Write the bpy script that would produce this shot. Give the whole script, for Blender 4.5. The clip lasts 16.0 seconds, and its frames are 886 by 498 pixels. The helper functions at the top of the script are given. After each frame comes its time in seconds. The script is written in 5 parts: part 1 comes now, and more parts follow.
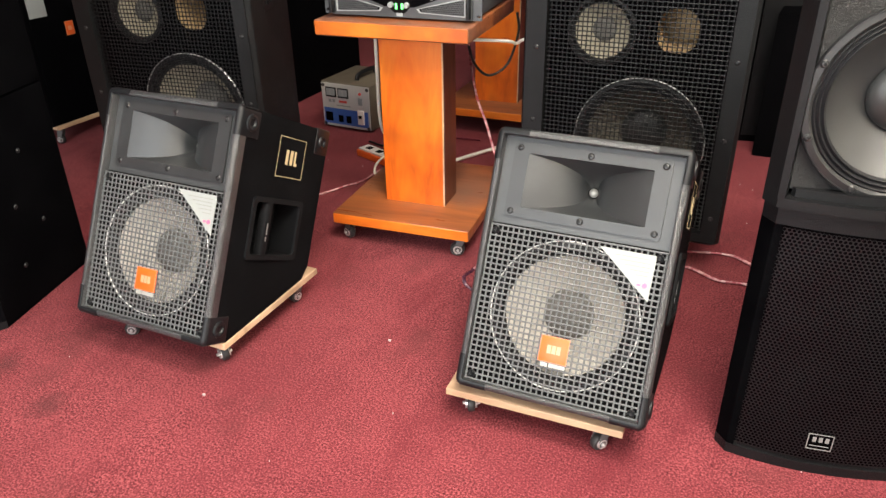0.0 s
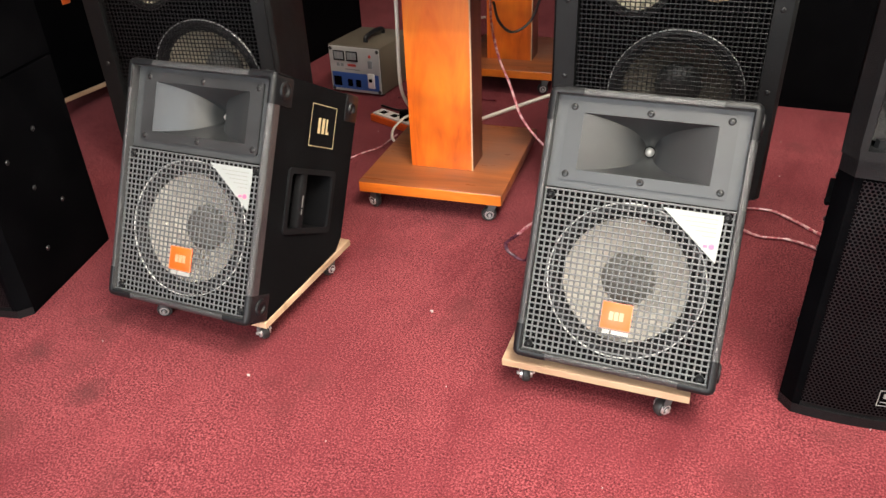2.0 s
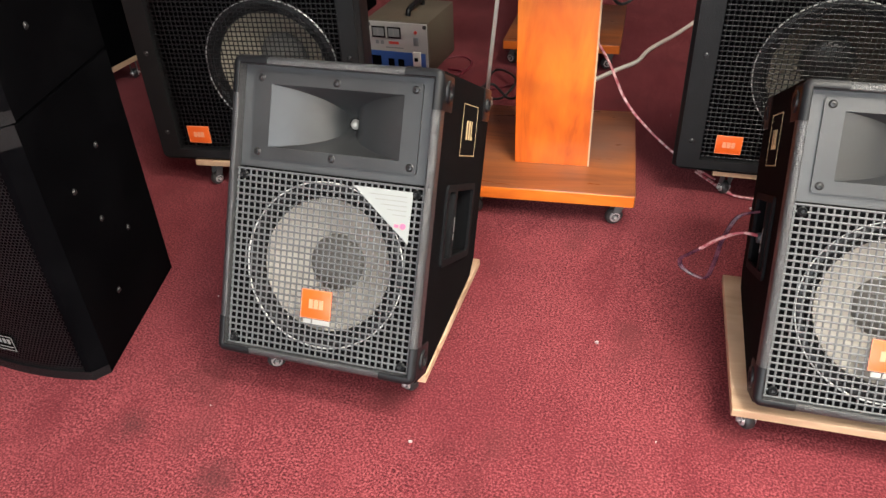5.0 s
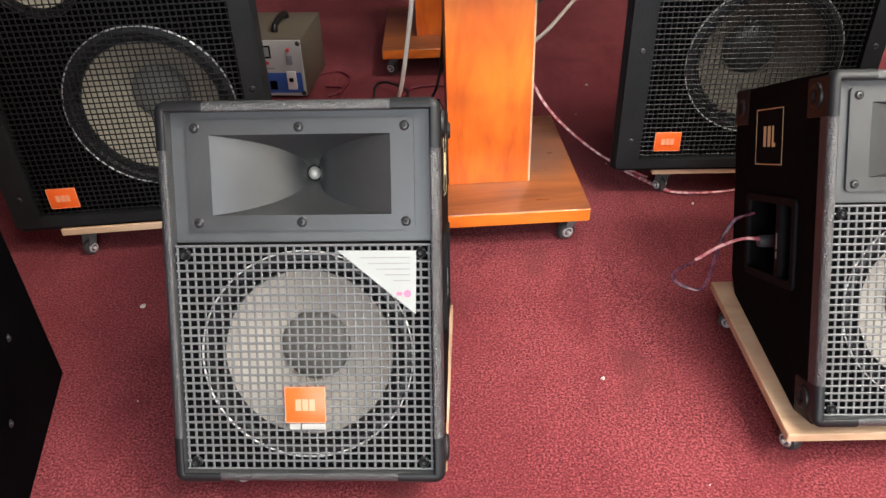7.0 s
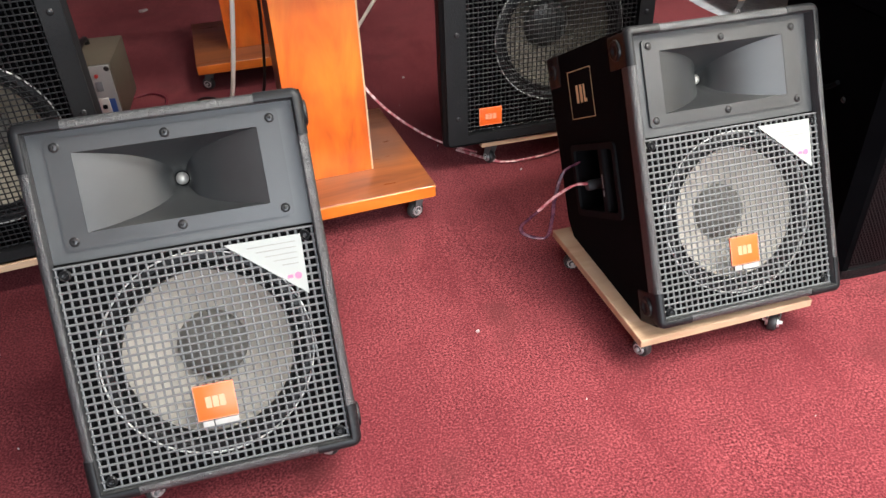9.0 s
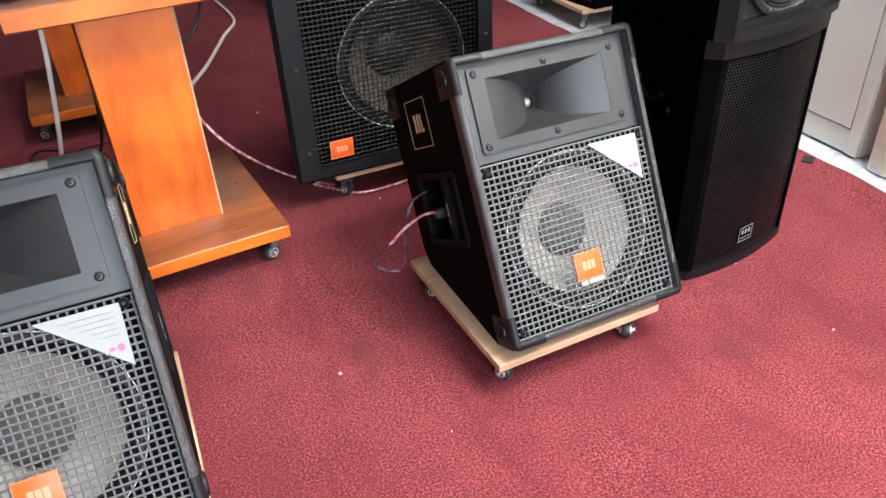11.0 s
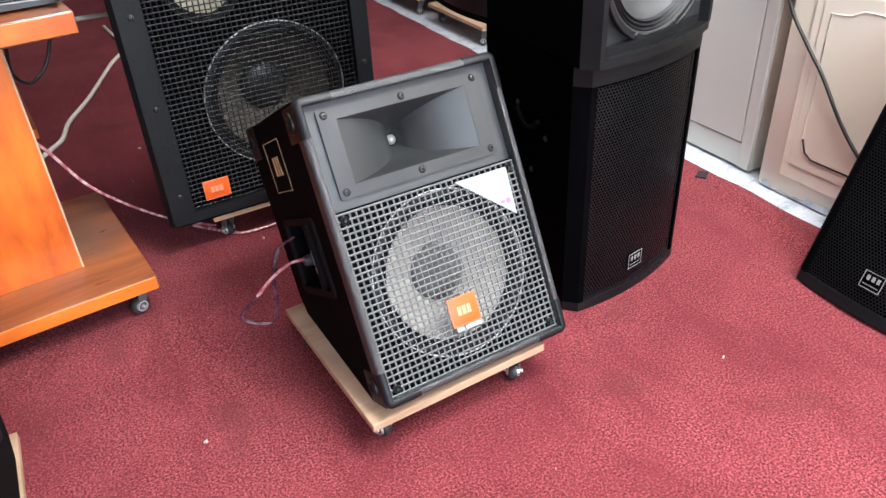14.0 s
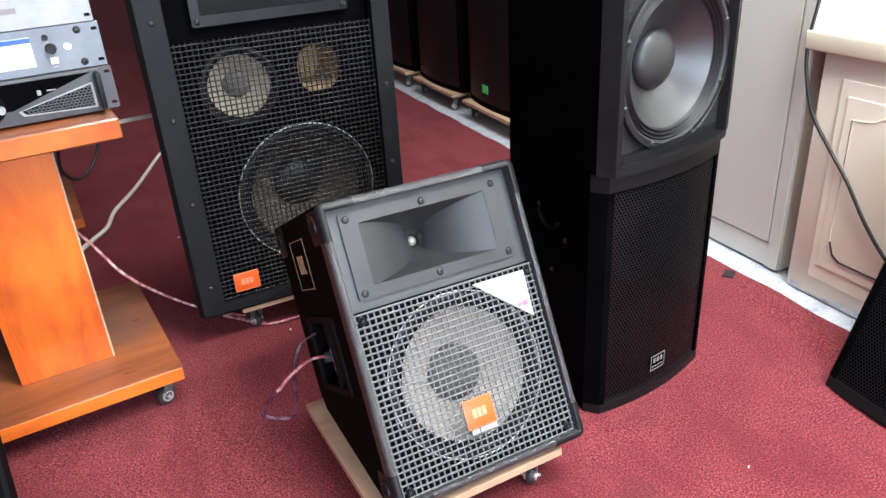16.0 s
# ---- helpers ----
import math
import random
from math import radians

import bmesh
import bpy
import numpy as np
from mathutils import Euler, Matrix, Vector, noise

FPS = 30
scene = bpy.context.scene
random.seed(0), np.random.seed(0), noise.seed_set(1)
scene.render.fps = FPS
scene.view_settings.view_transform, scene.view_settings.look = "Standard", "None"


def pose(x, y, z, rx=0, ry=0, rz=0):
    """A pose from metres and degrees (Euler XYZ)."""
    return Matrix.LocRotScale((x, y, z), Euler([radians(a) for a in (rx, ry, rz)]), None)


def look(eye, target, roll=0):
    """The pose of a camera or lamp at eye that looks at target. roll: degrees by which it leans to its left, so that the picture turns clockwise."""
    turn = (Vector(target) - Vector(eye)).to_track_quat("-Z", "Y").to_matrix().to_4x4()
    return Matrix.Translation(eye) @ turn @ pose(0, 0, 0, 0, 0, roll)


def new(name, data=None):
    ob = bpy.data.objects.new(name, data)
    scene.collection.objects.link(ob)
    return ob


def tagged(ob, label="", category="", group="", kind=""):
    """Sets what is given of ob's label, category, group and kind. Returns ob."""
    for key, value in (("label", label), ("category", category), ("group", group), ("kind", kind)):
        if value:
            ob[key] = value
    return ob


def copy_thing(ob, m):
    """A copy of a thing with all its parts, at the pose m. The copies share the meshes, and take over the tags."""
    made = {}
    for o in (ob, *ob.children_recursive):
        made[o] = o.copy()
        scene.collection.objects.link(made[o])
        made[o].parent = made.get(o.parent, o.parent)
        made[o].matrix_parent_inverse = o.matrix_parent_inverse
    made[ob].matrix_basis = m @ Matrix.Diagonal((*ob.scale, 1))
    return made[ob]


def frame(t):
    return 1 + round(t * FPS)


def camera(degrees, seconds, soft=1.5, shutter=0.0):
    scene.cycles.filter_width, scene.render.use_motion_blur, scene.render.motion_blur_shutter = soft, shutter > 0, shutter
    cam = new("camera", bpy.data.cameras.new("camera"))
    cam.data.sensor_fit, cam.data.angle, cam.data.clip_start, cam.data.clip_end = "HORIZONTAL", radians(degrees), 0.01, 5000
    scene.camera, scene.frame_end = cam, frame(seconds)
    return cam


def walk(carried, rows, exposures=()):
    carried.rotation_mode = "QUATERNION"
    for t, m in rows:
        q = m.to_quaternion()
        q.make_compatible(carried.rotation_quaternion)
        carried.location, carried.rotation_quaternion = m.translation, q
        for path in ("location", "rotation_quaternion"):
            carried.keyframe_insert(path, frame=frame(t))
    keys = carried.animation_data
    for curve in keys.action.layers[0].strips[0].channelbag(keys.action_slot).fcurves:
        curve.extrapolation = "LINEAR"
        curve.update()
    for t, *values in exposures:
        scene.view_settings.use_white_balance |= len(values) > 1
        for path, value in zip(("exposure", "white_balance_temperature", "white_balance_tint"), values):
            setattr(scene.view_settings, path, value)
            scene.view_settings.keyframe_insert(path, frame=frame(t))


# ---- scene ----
cam = camera(62.2, 16.0)
EXPOSURES = [(0.0, 0.0, 7000, 10), (4.5, -0.08, 6850, 10), (7.0, 0.0, 6650, 10), (9.0, 0.05, 6500, 10), (10.0, 0.0, 6400, 10), (12.5, 0.0, 5950, 10), (16.0, 0.0, 5950, 10)]
PATH = [
    (0, (0.034, 0.204, 1.153), (-0.205, 1.948, 0.204), -0.9),
    (0.5, (0.034, 0.205, 1.151), (-0.205, 1.938, 0.181), -1.2),
    (1, (0.026, 0.215, 1.147), (-0.208, 1.936, 0.156), -1.8),
    (1.5, (-0.015, 0.232, 1.144), (-0.24, 1.94, 0.13), -2.4),
    (2, (-0.11, 0.249, 1.139), (-0.314, 1.945, 0.099), -2.6),
    (2.5, (-0.187, 0.261, 1.128), (-0.374, 1.944, 0.064), -2.7),
    (3, (-0.235, 0.287, 1.119), (-0.418, 1.953, 0.028), -2.7),
    (3.5, (-0.295, 0.385, 1.111), (-0.479, 2.04, 0.004), -2.5),
    (4, (-0.346, 0.5, 1.111), (-0.519, 2.148, -0.008), -2.5),
    (4.5, (-0.468, 0.536, 1.11), (-0.596, 2.184, -0.016), -2.5),
    (4.7, (-0.538, 0.537, 1.113), (-0.633, 2.187, -0.014), -2.5),
    (6.8, (-0.877, 0.835, 1.058), (-0.547, 2.448, -0.078), -2.2),
    (7, (-0.893, 0.839, 1.061), (-0.492, 2.436, -0.074), -1.9),
    (7.5, (-0.978, 0.828, 1.07), (-0.443, 2.386, -0.066), -2.1),
    (8, (-1.021, 0.796, 1.068), (-0.355, 2.303, -0.065), -2.3),
    (8.5, (-1.022, 0.778, 1.066), (-0.258, 2.239, -0.066), -2.2),
    (9, (-1.012, 0.766, 1.066), (-0.178, 2.19, -0.064), -2.5),
    (9.5, (-0.992, 0.758, 1.07), (-0.097, 2.149, -0.056), -2.9),
    (10, (-0.956, 0.751, 1.073), (0.002, 2.106, -0.043), -3.2),
    (10.2, (-0.94, 0.749, 1.081), (0.044, 2.089, -0.032), -3.1),
    (12.5, (-0.831, 0.739, 1.078), (0.339, 1.929, -0.024), -3.2),
    (13, (-0.776, 0.743, 1.079), (0.41, 1.913, -0.027), -3.0),
    (13.5, (-0.745, 0.74, 1.082), (0.448, 1.908, -0.02), -3.1),
    (14, (-0.715, 0.73, 1.082), (0.478, 1.909, -0.006), -3.2),
    (14.5, (-0.702, 0.718, 1.086), (0.491, 1.92, 0.023), -3.4),
    (15, (-0.692, 0.709, 1.103), (0.508, 1.943, 0.084), -3.8),
    (15.5, (-0.685, 0.711, 1.111), (0.524, 1.978, 0.145), -3.8),
    (16, (-0.689, 0.698, 1.123), (0.519, 2.022, 0.235), -3.6),
]
walk(cam, [(t, look(eye, target, roll)) for t, eye, target, roll in PATH], EXPOSURES)

# ---- world and light ----
world = bpy.data.worlds.new("world")
scene.world = world
world.use_nodes = True
wn = world.node_tree
sky = wn.nodes.new("ShaderNodeTexSky")
sky.sky_type, sky.sun_disc = "NISHITA", False
sky.sun_elevation, sky.sun_rotation = radians(50), radians(200)
wn.nodes["Background"].inputs["Strength"].default_value = 0.12
wn.links.new(sky.outputs["Color"], wn.nodes["Background"].inputs["Color"])

ROOM_YAW = -18.7
ROOM = pose(0, 0, 0, 0, 0, ROOM_YAW)


def area_lamp(name, m, sx, sy, watts, colour):
    data = bpy.data.lights.new(name, "AREA")
    data.shape, data.size, data.size_y, data.energy, data.color = "RECTANGLE", sx, sy, watts, colour
    ob = new(name, data)
    ob.matrix_world = m
    return ob


# daylight in the shopfront opening, and ceiling panels assumed above, out of view
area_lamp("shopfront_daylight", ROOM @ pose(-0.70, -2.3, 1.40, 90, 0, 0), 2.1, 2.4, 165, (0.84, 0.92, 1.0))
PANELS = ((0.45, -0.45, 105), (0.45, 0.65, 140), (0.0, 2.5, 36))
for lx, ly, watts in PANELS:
    area_lamp("unseen_panel_light", ROOM @ pose(lx, ly, 2.955, 0, 0, 0), 1.16, 0.56, watts, (1.0, 0.97, 0.90))


# ---- materials ----
def mat(name, base=(0.5, 0.5, 0.5), rough=0.5, metal=0.0, spec=0.5, coat=0.0):
    m = bpy.data.materials.new(name)
    m.use_nodes = True
    b = m.node_tree.nodes["Principled BSDF"]
    b.inputs["Base Color"].default_value = (*base, 1)
    b.inputs["Roughness"].default_value = rough
    b.inputs["Metallic"].default_value = metal
    b.inputs["Specular IOR Level"].default_value = spec
    b.inputs["Coat Weight"].default_value = coat
    return m


class Nodes:
    def __init__(self, m):
        self.m, self.t = m, m.node_tree
        self.b = self.t.nodes["Principled BSDF"]
        self.co = self.t.nodes.new("ShaderNodeTexCoord").outputs["Object"]

    def link(self, a, b):
        self.t.links.new(a, b)

    def scaled(self, sx, sy, sz):
        n = self.t.nodes.new("ShaderNodeMapping")
        n.inputs["Scale"].default_value = (sx, sy, sz)
        self.link(self.co, n.inputs["Vector"])
        return n.outputs["Vector"]

    def noise(self, scale, detail=3.0, rough=0.55, vec=None, distortion=0.0):
        n = self.t.nodes.new("ShaderNodeTexNoise")
        n.inputs["Scale"].default_value, n.inputs["Detail"].default_value = scale, detail
        n.inputs["Roughness"].default_value, n.inputs["Distortion"].default_value = rough, distortion
        self.link(vec or self.co, n.inputs["Vector"])
        return n.outputs["Fac"]

    def voronoi(self, scale, vec=None):
        n = self.t.nodes.new("ShaderNodeTexVoronoi")
        n.inputs["Scale"].default_value = scale
        self.link(vec or self.co, n.inputs["Vector"])
        return n.outputs["Distance"]

    def ramp(self, fac, stops):
        n = self.t.nodes.new("ShaderNodeValToRGB")
        e = n.color_ramp.elements
        while len(e) < len(stops):
            e.new(0.5)
        for el, (p, c) in zip(e, stops):
            el.position, el.color = p, (*c, 1) if len(c) == 3 else c
        self.link(fac, n.inputs["Fac"])
        return n.outputs["Color"]

    def mix(self, fac, a, b, kind="MIX"):
        n = self.t.nodes.new("ShaderNodeMix")
        n.data_type, n.blend_type = "RGBA", kind
        for s, v in ((n.inputs[0], fac), (n.inputs[6], a), (n.inputs[7], b)):
            if hasattr(v, "is_output"):
                self.link(v, s)
            elif isinstance(v, tuple):
                s.default_value = (*v, 1)
            else:
                s.default_value = v
        return n.outputs[2]

    def range(self, fac, lo, hi):
        n = self.t.nodes.new("ShaderNodeMapRange")
        n.inputs["To Min"].default_value, n.inputs["To Max"].default_value = lo, hi
        self.link(fac, n.inputs["Value"])
        return n.outputs["Result"]

    def base(self, c):
        self.link(c, self.b.inputs["Base Color"])

    def rough(self, fac, lo, hi):
        self.link(self.range(fac, lo, hi), self.b.inputs["Roughness"])

    def bump(self, fac, strength, distance=0.002):
        n = self.t.nodes.new("ShaderNodeBump")
        n.inputs["Strength"].default_value, n.inputs["Distance"].default_value = strength, distance
        self.link(fac, n.inputs["Height"])
        self.link(n.outputs["Normal"], self.b.inputs["Normal"])


def make_carpet():
    m = mat("red_carpet", (0.25, 0.03, 0.04), 0.95, spec=0.15)
    n = Nodes(m)
    fibre = n.noise(330, 2, 0.6)
    loops = n.noise(225, 3, 0.6)
    blot = n.noise(9, 5, 0.65)
    wide = n.noise(1.6, 3, 0.6)
    brush = n.noise(7, 4, 0.7, n.scaled(1.0, 0.35, 1), 0.6)
    c = n.ramp(loops, [(0.35, (0.034, 0.005, 0.007)), (0.49, (0.168, 0.028, 0.034)), (0.66, (0.375, 0.098, 0.106))])
    c = n.mix(n.range(fibre, 0.0, 0.12), c, (0.155, 0.018, 0.026))
    c = n.mix(n.ramp(blot, [(0.42, (0.0,) * 3), (0.75, (0.35,) * 3)]), c, (0.26, 0.050, 0.058))
    c = n.mix(n.ramp(brush, [(0.50, (0.0,) * 3), (0.66, (0.45,) * 3)]), c, (0.100, 0.011, 0.016))
    c = n.mix(n.ramp(wide, [(0.32, (0.6,) * 3), (0.58, (0.0,) * 3)]), c, (0.105, 0.013, 0.019))
    clump = n.noise(190, 3, 0.7)
    c = n.mix(n.ramp(clump, [(0.54, (0.0,) * 3), (0.66, (0.62,) * 3)]), c, (0.036, 0.006, 0.009))
    c = n.mix(n.ramp(clump, [(0.32, (0.16,) * 3), (0.45, (0.0,) * 3)]), c, (0.33, 0.074, 0.080))
    dirt = n.noise(5.2, 2, 0.5, n.scaled(1, 1, 1))
    c = n.mix(n.ramp(dirt, [(0.60, (0.0,) * 3), (0.74, (0.5,) * 3)]), c, (0.09, 0.022, 0.022))
    for sx, sy, r in ((-1.506, 1.015, 0.045), (-1.745, 1.077, 0.04)):
        d = n.t.nodes.new("ShaderNodeVectorMath")
        d.operation = "DISTANCE"
        n.link(n.co, d.inputs[0])
        d.inputs[1].default_value = (sx, sy, 0)
        far = n.t.nodes.new("ShaderNodeMath")
        far.operation = "MULTIPLY_ADD"
        n.link(n.noise(22, 3, 0.7), far.inputs[0])
        far.inputs[1].default_value = 0.09
        n.link(d.outputs["Value"], far.inputs[2])
        c = n.mix(n.ramp(far.outputs[0], [(r * 0.6 + 0.03, (0.6,) * 3), (r + 0.06, (0.0,) * 3)]), c, (0.055, 0.018, 0.018))
    seam = n.t.nodes.new("ShaderNodeVectorMath")
    seam.operation = "DOT_PRODUCT"
    n.link(n.co, seam.inputs[0])
    seam.inputs[1].default_value = (0.812, 0.584, 0)
    off = n.t.nodes.new("ShaderNodeMath")
    off.operation = "MULTIPLY_ADD"
    n.link(n.noise(6, 2, 0.5), off.inputs[0])
    off.inputs[1].default_value = 0.02
    n.link(seam.outputs["Value"], off.inputs[2])
    c = n.mix(n.ramp(n.range(off.outputs[0], 0.86, 1.86), [(0.492, (0.0,) * 3), (0.5, (0.35,) * 3), (0.508, (0.0,) * 3)]), c, (0.42, 0.10, 0.11))
    n.base(c)
    n.bump(n.mix(0.6, fibre, loops), 0.6, 0.003)
    n.b.inputs["Sheen Weight"].default_value = 0.12
    n.b.inputs["Sheen Tint"].default_value = (0.9, 0.4, 0.42, 1)
    return m


def make_texture_black(name, base, rough, scale, strength, dist=0.0012, speck=0.0, spec=0.35):
    """Textured black cabinet paint: pebbled relief, dust and rubbed spots."""
    m = mat(name, base, rough, spec=spec)
    n = Nodes(m)
    g = n.noise(scale, 2, 0.6)
    dust = n.noise(9, 4, 0.65)
    hi = tuple(v * 1.6 + 0.002 for v in base)
    c = n.mix(n.ramp(dust, [(0.4, (0.0,) * 3), (0.8, (0.6,) * 3)]), base, hi)
    if speck:
        c = n.mix(n.ramp(g, [(0.60, (0.0,) * 3), (0.72, (speck,) * 3)]), c, (0.5, 0.5, 0.5))
    n.base(c)
    n.rough(dust, rough - 0.08, rough + 0.12)
    n.bump(g, strength, dist)
    return m


def make_wood(name, lo, mid, hi, coat, axis="z", rough=0.35, worn=None):
    m = mat(name, mid, rough, coat=coat)
    n = Nodes(m)
    n.b.inputs["Coat Roughness"].default_value = 0.18
    s = {"x": (1.0, 7, 7), "y": (7, 1.0, 7), "z": (7, 7, 1.0)}[axis]
    v = n.scaled(*s)
    grain = n.noise(1.0, 5, 0.65, v, 1.2)
    fine = n.noise(9.0, 3, 0.6, v, 0.4)
    stain = n.noise(3.0, 3, 0.6)
    c = n.ramp(grain, [(0.32, lo), (0.50, mid), (0.72, hi)])
    c = n.mix(n.range(fine, 0.0, 0.22), c, lo)
    c = n.mix(n.ramp(stain, [(0.46, (0.0,) * 3), (0.72, (0.85,) * 3)]), c, worn or tuple(v * 0.55 for v in lo))
    n.base(c)
    n.rough(fine, rough - 0.08, rough + 0.15)
    n.bump(fine, 0.12, 0.0006)
    return m


def make_paint(name, base, rough, stain=(0.3, 0.26, 0.2), amount=0.5, scale=3.0):
    m = mat(name, base, rough)
    n = Nodes(m)
    a = n.noise(scale, 5, 0.65)
    f = n.noise(60, 2, 0.5)
    c = n.mix(n.ramp(a, [(0.5, (0.0,) * 3), (0.85, (amount,) * 3)]), base, stain)
    n.base(c)
    n.rough(a, rough - 0.1, rough + 0.15)
    n.bump(f, 0.08, 0.0008)
    return m


def make_marble():
    m = mat("grey_marble_tile", (0.5, 0.52, 0.56), 0.3)
    n = Nodes(m)
    a = n.noise(14, 6, 0.7, None, 1.6)
    b = n.noise(60, 3, 0.7)
    c = n.ramp(a, [(0.3, (0.30, 0.34, 0.40)), (0.5, (0.62, 0.66, 0.72)), (0.7, (0.80, 0.83, 0.87))])
    n.base(n.mix(n.range(b, 0.0, 0.4), c, (0.3, 0.32, 0.35)))
    return m


def make_cone(name, base):
    """Speaker paper: felted fibres and a faint dust film."""
    m = mat(name, base, 0.8, spec=0.25)
    n = Nodes(m)
    a = n.noise(45, 4, 0.7)
    d = n.noise(8, 3, 0.6)
    c = n.mix(n.range(a, 0.0, 0.5), base, tuple(v * 0.62 for v in base))
    c = n.mix(n.ramp(d, [(0.45, (0.0,) * 3), (0.8, (0.35,) * 3)]), c, tuple(min(1, v * 1.25 + 0.02) for v in base))
    n.base(c)
    n.bump(a, 0.25, 0.0008)
    return m


def make_twin_wire(name, a, b):
    m = mat(name, a, 0.25, coat=0.6)
    n = Nodes(m)
    w = n.noise(60, 2, 0.5)
    n.base(n.ramp(w, [(0.42, a), (0.58, b)]))
    return m


CARPET = make_carpet()
CAB_BLACK = make_texture_black("textured_black_paint", (0.0034, 0.0035, 0.0040), 0.82, 420, 0.5, 0.0015, 0.0, 0.04)
LIP_BLACK = make_texture_black("worn_black_edge", (0.023, 0.0245, 0.0262), 0.32, 380, 1.0, 0.0030, 0.0, 1.0)
CORNER = make_texture_black("black_moulded_plastic", (0.0065, 0.007, 0.008), 0.42, 900, 0.12, 0.0006, 0.0, 0.30)
BAFFLE = make_texture_black("grey_black_baffle", (0.038, 0.0405, 0.042), 0.40, 700, 0.15, 0.0006, 0.0, 0.5)
HANDLE = make_texture_black("dull_handle_plastic", (0.007, 0.0072, 0.008), 0.68, 700, 0.1, 0.0005, 0.0, 0.07)
HORN = make_texture_black("moulded_horn_plastic", (0.023, 0.0245, 0.0255), 0.36, 900, 0.06, 0.0004, 0.0, 0.55)
WIRE = make_texture_black("grey_coated_wire", (0.095, 0.099, 0.101), 0.45, 90, 0.02, 0.0002, 0.0, 0.55)
HORN_DARK = make_texture_black("dark_horn_plastic", (0.008, 0.0085, 0.0095), 0.36, 900, 0.06, 0.0004, 0.0, 0.3)
WIRE_DARK = make_texture_black("dark_coated_wire", (0.004, 0.004, 0.0045), 0.36, 90, 0.02, 0.0002, 0.0, 0.35)
OLD_BLACK = make_texture_black("aged_black_carpet_paint", (0.0085, 0.0088, 0.0095), 0.50, 300, 0.5, 0.0014, 0.0, 0.2)
SATIN = make_texture_black("satin_black_paint", (0.0008, 0.0008, 0.0012), 0.75, 500, 0.2, 0.0006, 0.0, 0.03)
GRIT = make_texture_black("gritty_black_paint", (0.009, 0.0092, 0.0098), 0.38, 480, 1.0, 0.0042, 0.0, 0.5)
RAIL = make_texture_black("black_rail_paint", (0.005, 0.0052, 0.0058), 0.45, 420, 0.6, 0.0016, 0.0, 0.22)
PERF = make_texture_black("perforated_black_steel", (0.0060, 0.0060, 0.0068), 0.34, 600, 0.1, 0.0004, 0.0, 0.3)
VOID = mat("dark_inside", (0.003, 0.003, 0.003), 0.9, spec=0.1)
MESH_DARK = mat("dark_sheet_behind_mesh", (0.004, 0.004, 0.0045), 0.95, spec=0.1)
CONE = make_cone("grey_paper_cone", (0.46, 0.43, 0.38))
CONE_OLD = make_cone("aged_paper_cone", (0.31, 0.28, 0.21))
CONE_BLACK = make_texture_black("coated_black_cone", (0.016, 0.0165, 0.0175), 0.36, 60, 0.25, 0.0008, 0.0, 0.9)
CONE_WOOF = make_cone("dusty_brown_cone", (0.29, 0.26, 0.20))
# same beige paper as CONE_WOOF, darkened for the shade inside the cone
CONE_SHADED = make_cone("shaded_brown_cone", (0.105, 0.094, 0.075))
CAP = make_cone("dark_dust_cap", (0.12, 0.115, 0.105))
CAP_BLACK = make_texture_black("satin_dust_cap", (0.020, 0.0215, 0.0215), 0.38, 60, 0.1, 0.0005, 0.0, 0.5)
RUBBER = mat("rubber_surround", (0.009, 0.009, 0.010), 0.5, spec=0.35)
FLANGE = make_texture_black("grey_black_basket_rim", (0.011, 0.0112, 0.0118), 0.45, 300, 0.1, 0.0005, 0.0, 0.5)
GASKET = mat("light_gasket_edge", (0.92, 0.92, 0.90), 0.22, 0.1)
RIM_DARK = mat("polished_rim", (0.80, 0.80, 0.78), 0.24, 0.5)
STEEL = make_texture_black("zinc_plated_steel", (0.75, 0.75, 0.74), 0.28, 200, 0.05)
STEEL.node_tree.nodes["Principled BSDF"].inputs["Metallic"].default_value = 0.75
DOME = mat("dull_metal_dome", (0.42, 0.41, 0.38), 0.5, 0.5)
SCREW = mat("dark_screw", (0.020, 0.020, 0.021), 0.34, 0.2)
FORK = make_texture_black("dull_dark_steel", (0.10, 0.10, 0.10), 0.4, 300, 0.05)
TYRE = mat("dark_caster_rubber", (0.030, 0.030, 0.030), 0.45)
ORANGE = make_paint("orange_badge", (0.70, 0.105, 0.014), 0.35, (0.56, 0.08, 0.014), 0.3)
BADGE_LIGHT = mat("pale_badge_mark", (0.70, 0.27, 0.15), 0.4)
GOLD = mat("gold_print", (0.72, 0.60, 0.34), 0.4, 0.3)
WHITE_MARK = mat("white_print", (0.32, 0.32, 0.30), 0.5)
STICKER = make_paint("white_paper_sticker", (0.29, 0.31, 0.30), 0.6, (0.25, 0.28, 0.26), 0.5)
PINK_MARK = mat("red_pink_print", (0.75, 0.12, 0.22), 0.5)
GREY_MARK = mat("faint_grey_print", (0.21, 0.205, 0.20), 0.6)
RAW_WOOD = make_wood("raw_plywood", (0.36, 0.22, 0.13), (0.57, 0.385, 0.245), (0.70, 0.50, 0.35), 0.0, "x", 0.65)
VARNISH_Z = make_wood("orange_varnished_wood", (0.30, 0.036, 0.005), (0.76, 0.145, 0.009), (0.88, 0.24, 0.022), 0.12, "z")
# browned for dust and wear, and for the shade and reflection on the tops
VARNISH_X = make_wood("dusty_shaded_varnish", (0.14, 0.040, 0.015), (0.28, 0.084, 0.028), (0.46, 0.140, 0.040), 0.6, "x", 0.28, (0.16, 0.088, 0.064))
